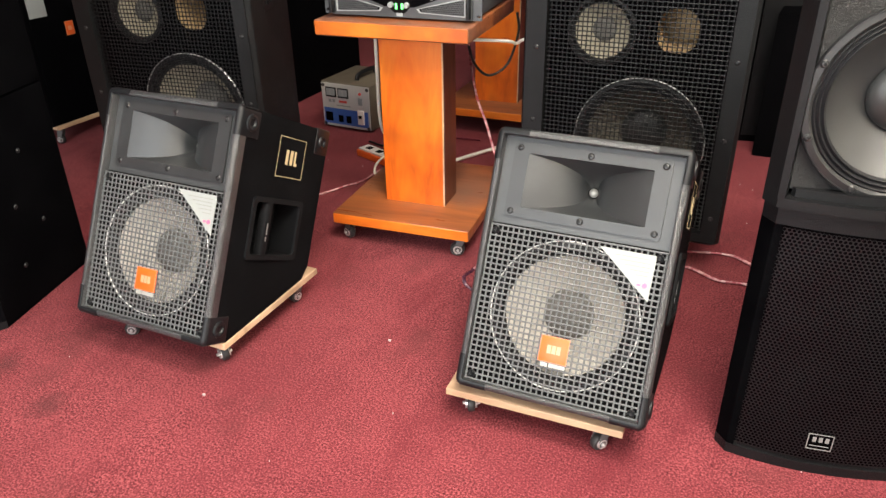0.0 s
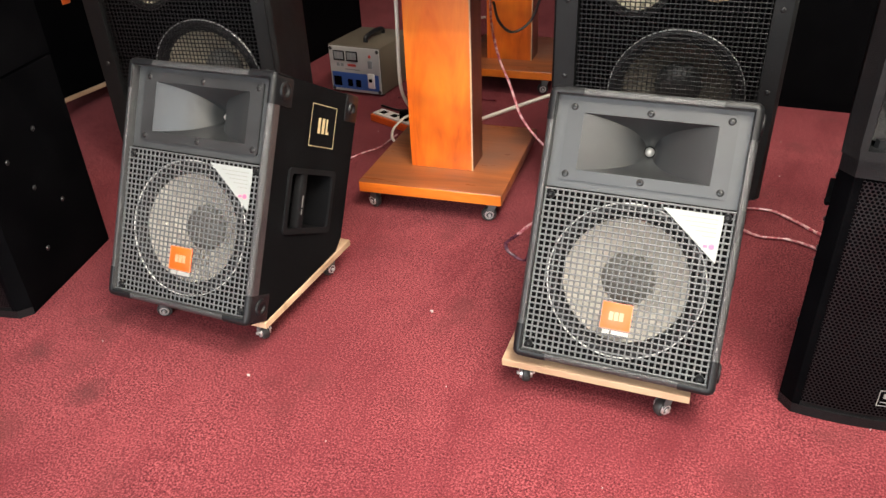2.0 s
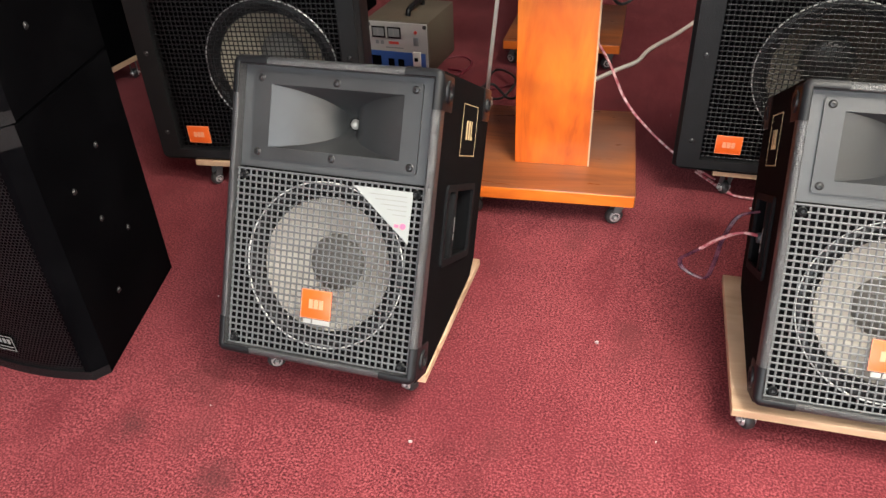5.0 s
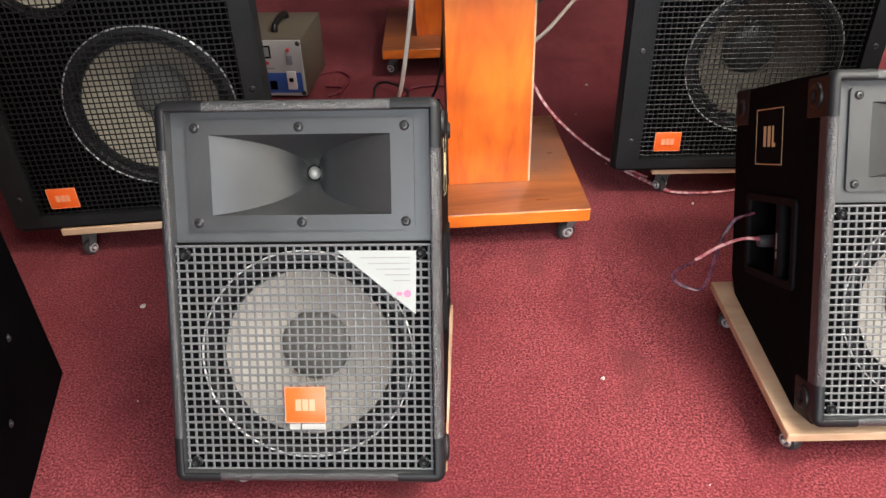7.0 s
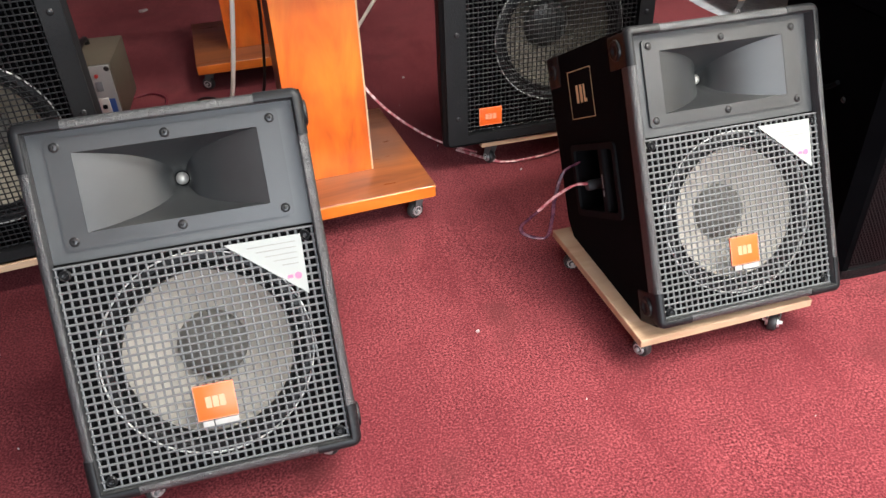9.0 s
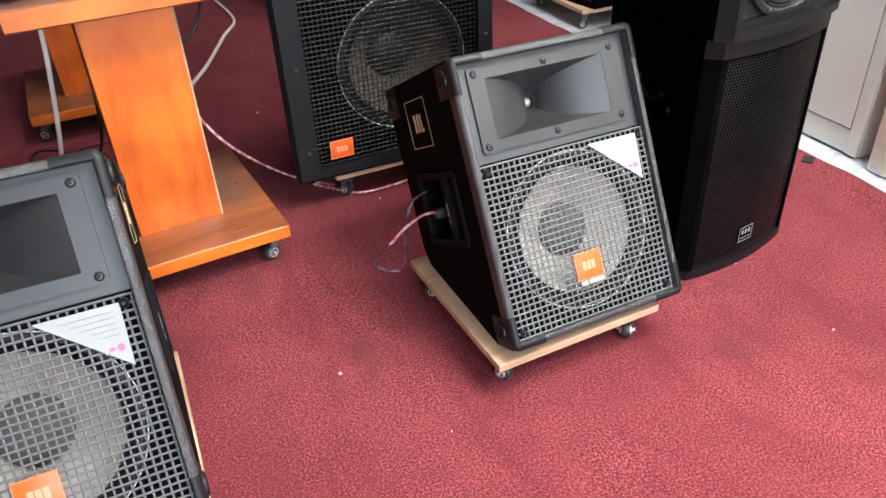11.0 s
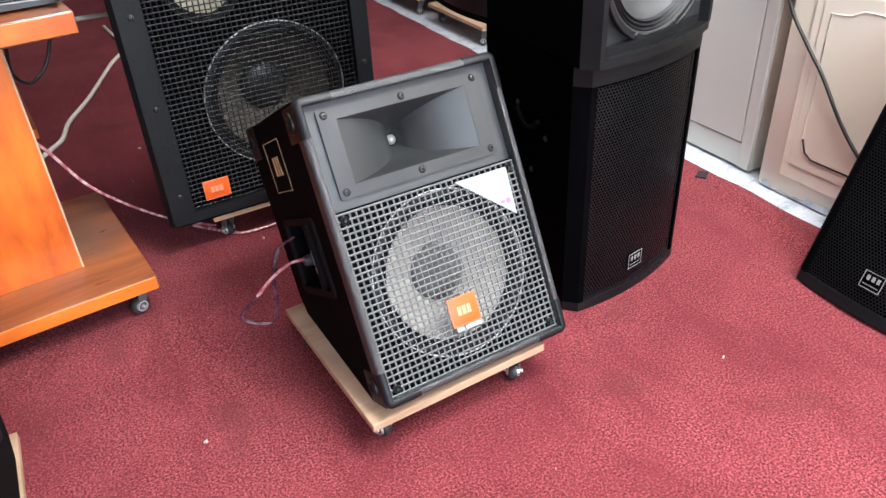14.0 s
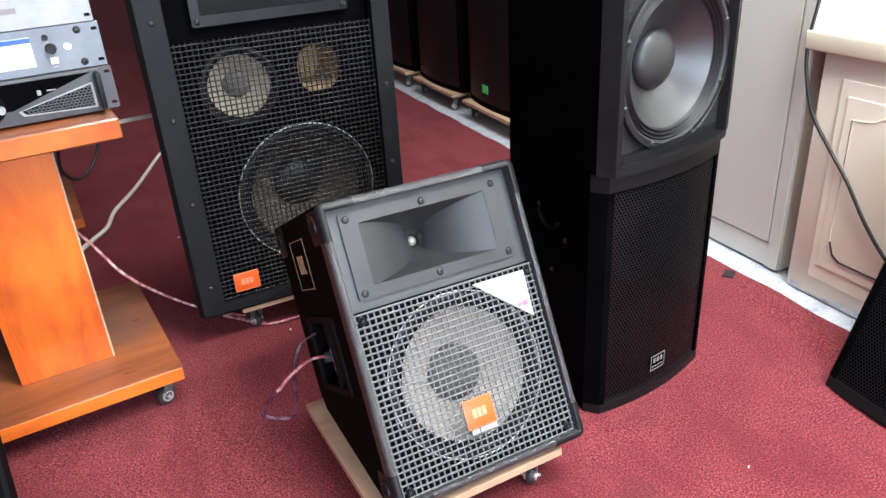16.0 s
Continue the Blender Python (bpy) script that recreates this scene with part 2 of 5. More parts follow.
# dark stain with the shade of the column's sides mixed into the colour
WALNUT_SHADED = make_wood("stained_shaded_side", (0.10, 0.022, 0.008), (0.17, 0.040, 0.012), (0.25, 0.06, 0.02), 0.4, "z")
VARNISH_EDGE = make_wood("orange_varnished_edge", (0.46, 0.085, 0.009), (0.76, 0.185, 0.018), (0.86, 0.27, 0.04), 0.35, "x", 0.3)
CREAM = make_paint("cream_cabinet_paint", (0.88, 0.81, 0.67), 0.45, (0.62, 0.54, 0.44), 0.5)
CREAM_TOP = make_paint("cream_counter_top", (0.80, 0.74, 0.57), 0.4, (0.62, 0.54, 0.40), 0.5)
GREY_PANEL = make_paint("grey_panel_paint", (0.60, 0.60, 0.55), 0.5, (0.42, 0.41, 0.39), 0.4, 1.5)
WALL = make_paint("off_white_wall_paint", (0.68, 0.67, 0.64), 0.8, (0.55, 0.53, 0.5), 0.4, 1.2)
MAROON = make_paint("dark_maroon_wall", (0.10, 0.02, 0.028), 0.8, (0.06, 0.014, 0.02), 0.4, 1.2)
CEIL = make_paint("white_ceiling_paint", (0.75, 0.75, 0.73), 0.8, (0.6, 0.6, 0.57), 0.3, 1.0)
MARBLE = make_marble()
AMP_METAL = make_texture_black("charcoal_amp_metal", (0.06, 0.063, 0.068), 0.38, 600, 0.08, 0.0003)
AMP_BLUE = make_texture_black("blue_grey_rack_face", (0.16, 0.18, 0.21), 0.35, 600, 0.05, 0.0003)
SILVER = make_texture_black("silver_rack_face", (0.28, 0.295, 0.30), 0.32, 600, 0.05, 0.0003)
REG_BROWN = make_paint("olive_brown_metal", (0.105, 0.086, 0.062), 0.5, (0.09, 0.075, 0.055), 0.5)
REG_WHITE = make_paint("regulator_face_white", (0.44, 0.44, 0.43), 0.4, (0.34, 0.39, 0.36), 0.4, 14)
REG_BLUE = mat("regulator_face_blue", (0.03, 0.10, 0.36), 0.4)
REG_RED = mat("regulator_red_print", (0.6, 0.05, 0.04), 0.4)
METER = mat("meter_face_grey", (0.25, 0.27, 0.28), 0.25)
WHITE_CABLE = make_paint("white_cable_sheath", (0.84, 0.79, 0.69), 0.45, (0.66, 0.60, 0.48), 0.4, 12)
BLACK_CABLE = mat("black_cable_sheath", (0.015, 0.015, 0.015), 0.45)
RED_CABLE = mat("dark_red_cable", (0.18, 0.02, 0.035), 0.4)
TWIN_WIRE = make_twin_wire("clear_pink_twin_wire", (0.42, 0.10, 0.12), (0.68, 0.38, 0.38))
DARK_TWIN = make_twin_wire("dark_purple_twin_wire", (0.05, 0.015, 0.03), (0.12, 0.04, 0.06))
DARK_TWIN.node_tree.nodes["Principled BSDF"].inputs["Coat Weight"].default_value = 0.1
PLASTIC_WHITE = mat("white_plastic", (0.72, 0.70, 0.66), 0.4)
LINT = mat("greyish_lint", (0.48, 0.40, 0.38), 0.8)
TILE_DARK = mat("dark_carpet_patch", (0.02, 0.012, 0.014), 0.9)
CONCRETE = make_paint("grey_pavement", (0.34, 0.33, 0.31), 0.85, (0.22, 0.21, 0.2), 0.6, 0.8)


def glow(name, colour, strength):
    m = mat(name, colour, 0.4)
    b = m.node_tree.nodes["Principled BSDF"]
    b.inputs["Emission Color"].default_value, b.inputs["Emission Strength"].default_value = (*colour, 1), strength
    return m


SCREEN = glow("lit_screen", (0.62, 0.70, 0.95), 0.75)
LED_GREEN = glow("green_led", (0.15, 1.0, 0.25), 1.5)
LED_WHITE = glow("white_led", (0.7, 0.8, 1.0), 1.5)
GREEN_MARK = mat("green_print", (0.10, 0.62, 0.14), 0.4)
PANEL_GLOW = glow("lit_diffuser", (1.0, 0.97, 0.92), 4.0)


# ---- mesh helpers ----
def finish(name, bm, material, angle=35):
    me = bpy.data.meshes.new(name)
    bmesh.ops.recalc_face_normals(bm, faces=bm.faces[:])
    bm.to_mesh(me)
    bm.free()
    for p in me.polygons:
        p.use_smooth = True
    me.set_sharp_from_angle(angle=radians(angle))
    me.materials.append(material)
    return me


def part(name, bm, material, parent, label="", angle=35):
    ob = new(name, finish(name, bm, material, angle))
    ob.parent = parent
    return tagged(ob, label) if label else ob


def solid(name, bm, material, label, category, kind="structure", m=None, angle=35):
    ob = new(name, finish(name, bm, material, angle))
    if m is not None:
        ob.matrix_world = m
    return tagged(ob, label, category, "", kind)


def thing(name, label, category, m, group=""):
    ob = new(name)
    ob.empty_display_size = 0.1
    ob.matrix_world = m
    return tagged(ob, label, category, group)


def box(bm, x0, x1, y0, y1, z0, z1, bevel=0.0, seg=2, m=None):
    geo = bmesh.ops.create_cube(bm, size=1.0)
    vs = geo["verts"]
    for v in vs:
        v.co = Vector(((x0 + x1) / 2 + v.co.x * (x1 - x0), (y0 + y1) / 2 + v.co.y * (y1 - y0), (z0 + z1) / 2 + v.co.z * (z1 - z0)))
    if bevel:
        es = list({e for v in vs for e in v.link_edges})
        r = bmesh.ops.bevel(bm, geom=es, offset=bevel, segments=seg, affect="EDGES", profile=0.5)
        vs = list({v for f in r["faces"] for v in f.verts} | {v for v in vs if v.is_valid})
    if m is not None:
        bmesh.ops.transform(bm, matrix=m, verts=vs)
    return vs


def boxes(*specs, bevel=0.0, seg=2):
    bm = bmesh.new()
    for s in specs:
        box(bm, *s, bevel=bevel, seg=seg)
    return bm


def lathe(bm, profile, seg=48, m=None):
    """Turns (radius, depth) pairs about the y axis."""
    rings = []
    for r, y in profile:
        if r < 1e-6:
            rings.append([bm.verts.new((0, y, 0))])
        else:
            rings.append([bm.verts.new((r * math.cos(2 * math.pi * k / seg), y, r * math.sin(2 * math.pi * k / seg))) for k in range(seg)])
    for a, b in zip(rings, rings[1:]):
        for k in range(seg):
            q = [a[k % len(a)], a[(k + 1) % len(a)], b[(k + 1) % len(b)], b[k % len(b)]]
            q = list(dict.fromkeys(q))
            if len(q) > 2:
                bm.faces.new(q)
    vs = [v for r in rings for v in r]
    if m is not None:
        bmesh.ops.transform(bm, matrix=m, verts=vs)
    return vs


def ring_loop(bm, pts):
    vs = [bm.verts.new(p) for p in pts]
    return vs, [bm.edges.new((vs[k], vs[(k + 1) % len(vs)])) for k in range(len(vs))]


def panel_with_holes(bm, outer, holes, depth, hole_depth=None):
    """A flat panel in the xz plane at y 0, with open holes; walls run back by depth."""
    loops = [ring_loop(bm, [(x, 0, z) for x, z in pts]) for pts in (outer, *holes)]
    bmesh.ops.triangle_fill(bm, use_beauty=True, use_dissolve=False, edges=[e for _, es in loops for e in es])
    for n, (vs, _) in enumerate(loops):
        d = depth if n == 0 or hole_depth is None else hole_depth
        back = [bm.verts.new((v.co.x, d, v.co.z)) for v in vs]
        for k in range(len(vs)):
            j = (k + 1) % len(vs)
            bm.faces.new((vs[k], vs[j], back[j], back[k]))


def rect(x0, x1, z0, z1):
    return [(x0, z0), (x1, z0), (x1, z1), (x0, z1)]


def round_rect(x0, x1, z0, z1, r, n=5):
    out = []
    for cx, cz, a0 in ((x1 - r, z0 + r, -90), (x1 - r, z1 - r, 0), (x0 + r, z1 - r, 90), (x0 + r, z0 + r, 180)):
        for k in range(n + 1):
            a = radians(a0 + 90 * k / n)
            out.append((cx + r * math.cos(a), cz + r * math.sin(a)))
    return out


def circle(cx, cz, r, n=48):
    return [(cx + r * math.cos(2 * math.pi * k / n), cz + r * math.sin(2 * math.pi * k / n)) for k in range(n)]


def prism_x(bm, prof, x0, x1, bevel=0.0, seg=2):
    """A (y, z) outline carried from x0 to x1."""
    a = [bm.verts.new((x0, y, z)) for y, z in prof]
    b = [bm.verts.new((x1, y, z)) for y, z in prof]
    fs = [bm.faces.new(a), bm.faces.new(list(reversed(b)))]
    for k in range(len(prof)):
        j = (k + 1) % len(prof)
        fs.append(bm.faces.new((a[k], b[k], b[j], a[j])))
    if bevel:
        bmesh.ops.bevel(bm, geom=list({e for f in fs for e in f.edges}), offset=bevel, segments=seg, affect="EDGES", profile=0.5)


def prism_z(bm, plan, z0, z1):
    a = [bm.verts.new((x, y, z0)) for x, y in plan]
    b = [bm.verts.new((x, y, z1)) for x, y in plan]
    bm.faces.new(list(reversed(a)))
    bm.faces.new(b)
    for k in range(len(plan)):
        j = (k + 1) % len(plan)
        bm.faces.new((a[k], a[j], b[j], b[k]))
    return a + b


def smooth_points(pts, per=8):
    """Catmull-Rom points through the given ones."""
    p = [Vector(q) for q in pts]
    p = [2 * p[0] - p[1]] + p + [2 * p[-1] - p[-2]]
    out = []
    for k in range(1, len(p) - 2):
        a, b, c, d = p[k - 1 : k + 3]
        for s in range(per):
            t = s / per
            out.append(0.5 * ((2 * b) + (c - a) * t + (2 * a - 5 * b + 4 * c - d) * t * t + (3 * b - a - 3 * c + d) * t**3))
    out.append(p[-2])
    return out


def tube(bm, pts, r, sides=8):
    rings = []
    for k, p in enumerate(pts):
        d = (pts[min(k + 1, len(pts) - 1)] - pts[max(k - 1, 0)]).normalized()
        side = d.cross(Vector((0, 0, 1)))
        side = side.normalized() if side.length > 1e-4 else Vector((1, 0, 0))
        up = side.cross(d)
        rings.append([bm.verts.new(p + r * (math.cos(2 * math.pi * s / sides) * side + math.sin(2 * math.pi * s / sides) * up)) for s in range(sides)])
    for a, b in zip(rings, rings[1:]):
        for s in range(sides):
            bm.faces.new((a[s], a[(s + 1) % sides], b[(s + 1) % sides], b[s]))
    bm.faces.new(rings[0])
    bm.faces.new(list(reversed(rings[-1])))


def cable(name, pts, r, material, label, twin=0.0):
    bm = bmesh.new()
    line = smooth_points(pts)
    if twin:
        tube(bm, [p + Vector((twin, 0, 0)) for p in line], r)
        tube(bm, [p - Vector((twin, 0, 0)) for p in line], r)
    else:
        tube(bm, line, r)
    ob = new(name, finish(name, bm, material, 60))
    return tagged(ob, label, "cable")


def bars_mesh(xs, zs, x0, x1, z0, z1, half, y, thick):
    """Upright and level round bars of a welded wire mesh, the level ones in front."""
    bm = bmesh.new()
    n = 8

    def bar(p, q, u):
        rings = []
        for c in (Vector(p), Vector(q)):
            rings.append([bm.verts.new(c + u * (half * math.cos(2 * math.pi * k / n)) + Vector((0, thick * 0.5 * math.sin(2 * math.pi * k / n), 0))) for k in range(n)])
        for k in range(n):
            bm.faces.new((rings[0][k], rings[0][(k + 1) % n], rings[1][(k + 1) % n], rings[1][k]))

    for x in xs:
        bar((x, y + thick * 0.5, z0), (x, y + thick * 0.5, z1), Vector((1, 0, 0)))
    for z in zs:
        bar((x0, y + thick * 0.05, z), (x1, y + thick * 0.05, z), Vector((0, 0, 1)))
    return bm


def spread(a, b, pitch):
    n = max(2, round((b - a) / pitch))
    return [a + (b - a) * k / n for k in range(n + 1)]


# ---- the room ----
def wall_box(name, x0, x1, y0, y1, z0, z1, material, label, category="wall"):
    return solid(name, boxes((x0, x1, y0, y1, z0, z1)), material, label, category, "structure", ROOM)


FOLD = (Vector((0.728, 1.84)), Vector((0.640, 1.40)))  # a ridge in the carpet
FOLD_LONG = (FOLD[1] - FOLD[0]).length
FOLD_WAY = (FOLD[1] - FOLD[0]).normalized()
EDGE = 0.750  # carpet edge along the right-hand wall, room axes
bm = bmesh.new()
bmesh.ops.create_grid(bm, x_segments=150, y_segments=300, size=0.5)
for v in bm.verts:
    v.co = Vector((-3.7 + (v.co.x + 0.5) * (EDGE + 3.7), -2.4 + (v.co.y + 0.5) * 9.9, 0.0))
    v.co.z = 0.0015 * noise.noise(Vector((v.co.x * 3, v.co.y * 3, 0)))
    along = (Vector((v.co.x, v.co.y)) - FOLD[0]).dot(FOLD_WAY)
    off = (Vector((v.co.x, v.co.y)) - FOLD[0] - along * FOLD_WAY).length
    v.co.z += 0.022 * math.exp(-((off / 0.026) ** 2)) * max(0.0, min(1.0, along / 0.15, (FOLD_LONG - along) / 0.12))
    if v.co.x > EDGE - 0.02:
        v.co.x += 0.008 * noise.noise(Vector((0, v.co.y * 6, 3)))
solid("floor", bm, CARPET, "worn wine-red carpet with dark stains", "carpet", "structure", ROOM)
wall_box("floor_base", -3.7, 1.5, -2.4, 7.5, -0.12, -0.006, MARBLE, "grey marbled floor beside the carpet", "floor")
wall_box("wall_right", 1.42, 1.57, -2.4, 7.5, 0, 3.0, WALL, "off-white painted shop wall")
# left wall is out of view; its dark colour keeps bounced light low
wall_box("wall_left", -3.85, -3.7, -2.4, 7.5, 0, 3.0, MAROON, "unseen side wall, set dark maroon to limit fill")
wall_box("wall_back", -3.85, 1.57, 7.5, 7.65, 0, 3.0, MAROON, "dark maroon painted end wall")
wall_box("ceiling", -3.85, 1.57, -2.4, 7.65, 3.0, 3.12, CEIL, "plain white painted ceiling", "ceiling")
bm = boxes((-3.85, -1.80, -2.55, -2.4, 0, 3.0), (-1.80, 0.40, -2.55, -2.4, 2.65, 3.0), (0.40, 1.57, -2.55, -2.4, 0, 3.0))
solid("wall_front", bm, WALL, "off-white shopfront wall with a wide opening", "wall", "structure", ROOM)
bm = boxes((-60, 60, -60, -2.55, -0.14, -0.02))
solid("ground", bm, CONCRETE, "grey pavement outside the shop", "pavement", "structure", ROOM)
# fixtures added for the assumed overhead lamps, none of them in view
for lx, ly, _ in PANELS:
    f = thing("assumed_ceiling_light", "white lit panel assumed on the unseen ceiling", "light", ROOM @ pose(lx, ly, 3.0), "ceiling lights")
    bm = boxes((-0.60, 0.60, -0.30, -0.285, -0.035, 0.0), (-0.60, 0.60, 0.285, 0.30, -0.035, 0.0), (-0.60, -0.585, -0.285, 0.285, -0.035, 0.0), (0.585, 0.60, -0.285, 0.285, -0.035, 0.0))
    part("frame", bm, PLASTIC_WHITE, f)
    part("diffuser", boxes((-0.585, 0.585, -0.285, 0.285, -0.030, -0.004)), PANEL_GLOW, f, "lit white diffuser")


# ---- casters and dollies ----
def caster(parent, x, y, z_top, turn, r=0.02):
    """A small twin-fork swivel caster under a board whose underside is at z_top."""
    m = pose(x, y, 0, 0, 0, turn)
    bm = bmesh.new()
    box(bm, -0.018, 0.018, -0.018, 0.018, z_top - 0.003, z_top, 0.001, 1, m)
    lathe(bm, [(0.0, 0), (0.011, 0), (0.012, 0.006), (0.0, 0.006)], 16, m @ pose(0, 0, z_top - 0.009, 90, 0, 0))
    for s in (-1, 1):
        prof = [(-0.012, z_top - 0.009), (0.012, z_top - 0.009), (0.020, r + 0.004), (0.016, r - 0.007), (0.006, r - 0.006), (-0.013, z_top - 0.018)]
        tmp = bmesh.new()
        prism_x(tmp, prof, s * 0.0125 - 0.001, s * 0.0125 + 0.001)
        bmesh.ops.transform(tmp, matrix=m, verts=tmp.verts)
        me = bpy.data.meshes.new("t")
        tmp.to_mesh(me)
        tmp.free()
        bm.from_mesh(me)
        bpy.data.meshes.remove(me)
    c = part("caster", bm, FORK, parent, "dark swivel caster with bright hubs")
    bm = bmesh.new()
    lathe(bm, [(0.006, -0.009), (r * 0.62, -0.009), (r * 0.9, -0.0085), (r, -0.005), (r, 0.005), (r * 0.9, 0.0085), (r * 0.62, 0.009), (0.006, 0.009)], 24, m @ pose(0, 0.010, r, 0, 0, 90))
    part("wheel", bm, TYRE, c)
    bm = bmesh.new()
    for s in (-1, 1):
        lathe(bm, [(r * 0.42, s * 0.0095), (r * 0.46, s * 0.0140), (r * 0.58, s * 0.0140), (r * 0.62, s * 0.0092)], 20, m @ pose(0, 0.010, r, 0, 0, 90))
    part("hub", bm, STEEL, c, "bright hub ring")
    bm = bmesh.new()
    lathe(bm, [(0.0, -0.021), (0.0040, -0.020), (0.0045, -0.014), (0.0045, 0.014), (0.0040, 0.020), (0.0, 0.021)], 10, m @ pose(0, 0.010, r, 0, 0, 90))
    part("axle_bolt", bm, STEEL, c, "bright axle bolt")


def dolly(m, w, d, top, thick, label, group, turns=(20, 70, 140, 200), r=0.02, inset=0.045):
    """A plywood board on four casters; its front edge lies on the local x axis."""
    th = thing("dolly", label, "dolly", m, group)
    bm = boxes((-w / 2, w / 2, 0, d, top - thick, top), bevel=0.0015, seg=1)
    part("board", bm, RAW_WOOD, th)
    k = 0
    for x in (-w / 2 + inset, w / 2 - inset):
        for y in (inset, d - inset):
            caster(th, x, y, top - thick, turns[k % len(turns)], r)
            k += 1
    return th


# ---- drive units ----
def screw_mesh(r=0.006):
    bm = bmesh.new()
    lathe(bm, [(0.0, -0.0035), (r * 0.25, -0.0015), (r * 0.35, -0.0035), (r * 0.8, -0.003), (r, -0.001), (r * 1.25, 0.0)], 14)
    return finish("screw", bm, SCREW)


SCREW_ME = screw_mesh()


def screw(parent, x, y, z):
    ob = new("screw", SCREW_ME)
    ob.parent = parent
    ob.location = (x, y, z)
    return ob


def woofer(parent, cx, y, cz, r, cone_mat, cap_mat, cap=0.34, deep=0.33, exposed=False, rim_mat=None):
    """A cone driver: basket rim, surround, cone and dust cap, facing -y."""
    m = pose(cx, y, cz)
    bm = bmesh.new()
    lathe(bm, [(r * 1.0, 0.004), (r * 1.0, -0.004), (r * 0.93, -0.006), (r * 0.9, -0.002), (r * 0.9, 0.01)], 64, m)
    rim = part("woofer", bm, FLANGE if exposed else RUBBER, parent, "round loudspeaker driver")
    bm = bmesh.new()
    prof = []
    wide = 0.14 if exposed else 0.10
    for k in range(25):
        a = k / 24
        prof.append((r * (0.905 - wide * a), 0.002 - 0.006 * math.sin(a * math.pi * 3) ** 2 + 0.006 * a))
    lathe(bm, prof, 64, m)
    part("surround", bm, RUBBER, rim)
    bm = bmesh.new()
    top = 0.905 - wide + 0.004
    prof = [(r * (top - (top - cap * 0.95) * (k / 8)), 0.008 + r * deep * (k / 8) ** 0.9) for k in range(9)]
    lathe(bm, prof, 64, m)
    part("cone", bm, cone_mat, rim)
    bm = bmesh.new()
    yc = 0.008 + r * deep * 0.93
    prof = [(r * cap * math.sin(radians(90 - 9 * k)), yc - r * cap * 0.42 * math.sin(radians(9 * k))) for k in range(10)] + [(0.0, yc - r * cap * 0.42)]
    lathe(bm, prof, 40, m)
    part("dust_cap", bm, cap_mat, rim)
    bm = bmesh.new()
    lathe(bm, [(r * 1.008, 0.0), (r * 1.008, -0.0065), (r * 1.000, -0.0080), (r * 0.991, -0.0045)], 64, m)
    part("gasket", bm, rim_mat or GASKET, rim)
    if exposed:
        for k in range(8):
            a = radians(22.5 + 45 * k)
            screw(rim, cx + r * 0.95 * math.cos(a), y - 0.005, cz + r * 0.95 * math.sin(a))
    return rim


def disc_y(r, y, cz):
    bm = bmesh.new()
    lathe(bm, [(0.0, y), (r, y), (r, y + 0.002), (0.0, y + 0.002)], 24, pose(0, 0, cz))
    return bm


def horn(parent, px, pz, cz, mx, mz, y, deep, throat=0.012, plate=0.006, screws=6, plastic=None):
    """A moulded horn: face plate with a rectangular mouth that narrows to a round throat."""
    bm = bmesh.new()
    panel_with_holes(bm, [(x, z + cz) for x, z in round_rect(-px, px, -pz, pz, 0.006, 3)], [[(x, z + cz) for x, z in rect(-mx, mx, -mz, mz)]], plate, 0.001)
    bmesh.ops.translate(bm, verts=bm.verts, vec=(0, y - plate, 0))
    plastic = plastic or HORN
    face = part("horn", bm, plastic, parent, "moulded black constant-directivity horn")
    bm = bmesh.new()
    n, rings = 14, []
    for k in range(n + 1):
        s = k / n
        a = throat + (mx - throat) * (1 - s) ** 2.4
        b = throat + (mz - throat) * (1 - s**1.1)
        yy = y - plate + 0.001 + deep * s
        sharp = 1 - s**3
        ring = []
        for j in range(32):
            side, f = divmod(j, 8)
            f = f / 4 - 1
            px_, pz_ = ((f, -1), (1, f), (-f, 1), (-1, -f))[side]
            ln = math.hypot(px_, pz_)
            k2 = sharp + (1 - sharp) / ln
            ring.append(bm.verts.new((a * px_ * k2, yy, cz + b * pz_ * k2)))
        rings.append(ring)
    for p, q in zip(rings, rings[1:]):
        for j in range(32):
            bm.faces.new((p[j], p[(j + 1) % 32], q[(j + 1) % 32], q[j]))
    part("flare", bm, plastic, face, angle=28)
    bm = bmesh.new()
    lathe(bm, [(throat * 0.86, 0.0), (throat * 0.66, -0.004), (throat * 0.36, -0.007), (0.0, -0.008)], 24, pose(0, y - plate + deep, cz))
    part("back_plate", disc_y(throat * 1.3, y - plate + deep + 0.001, cz), VOID, face)
    part("phase_plug", bm, DOME, face, "metal diaphragm dome in the throat")
    xs = (-px + 0.013, 0.0, px - 0.013) if screws == 6 else (-px + 0.013, px - 0.013)
    for x in xs:
        for z in (-pz + 0.012, pz - 0.012):
            screw(face, x, y - plate, cz + z)
    return face


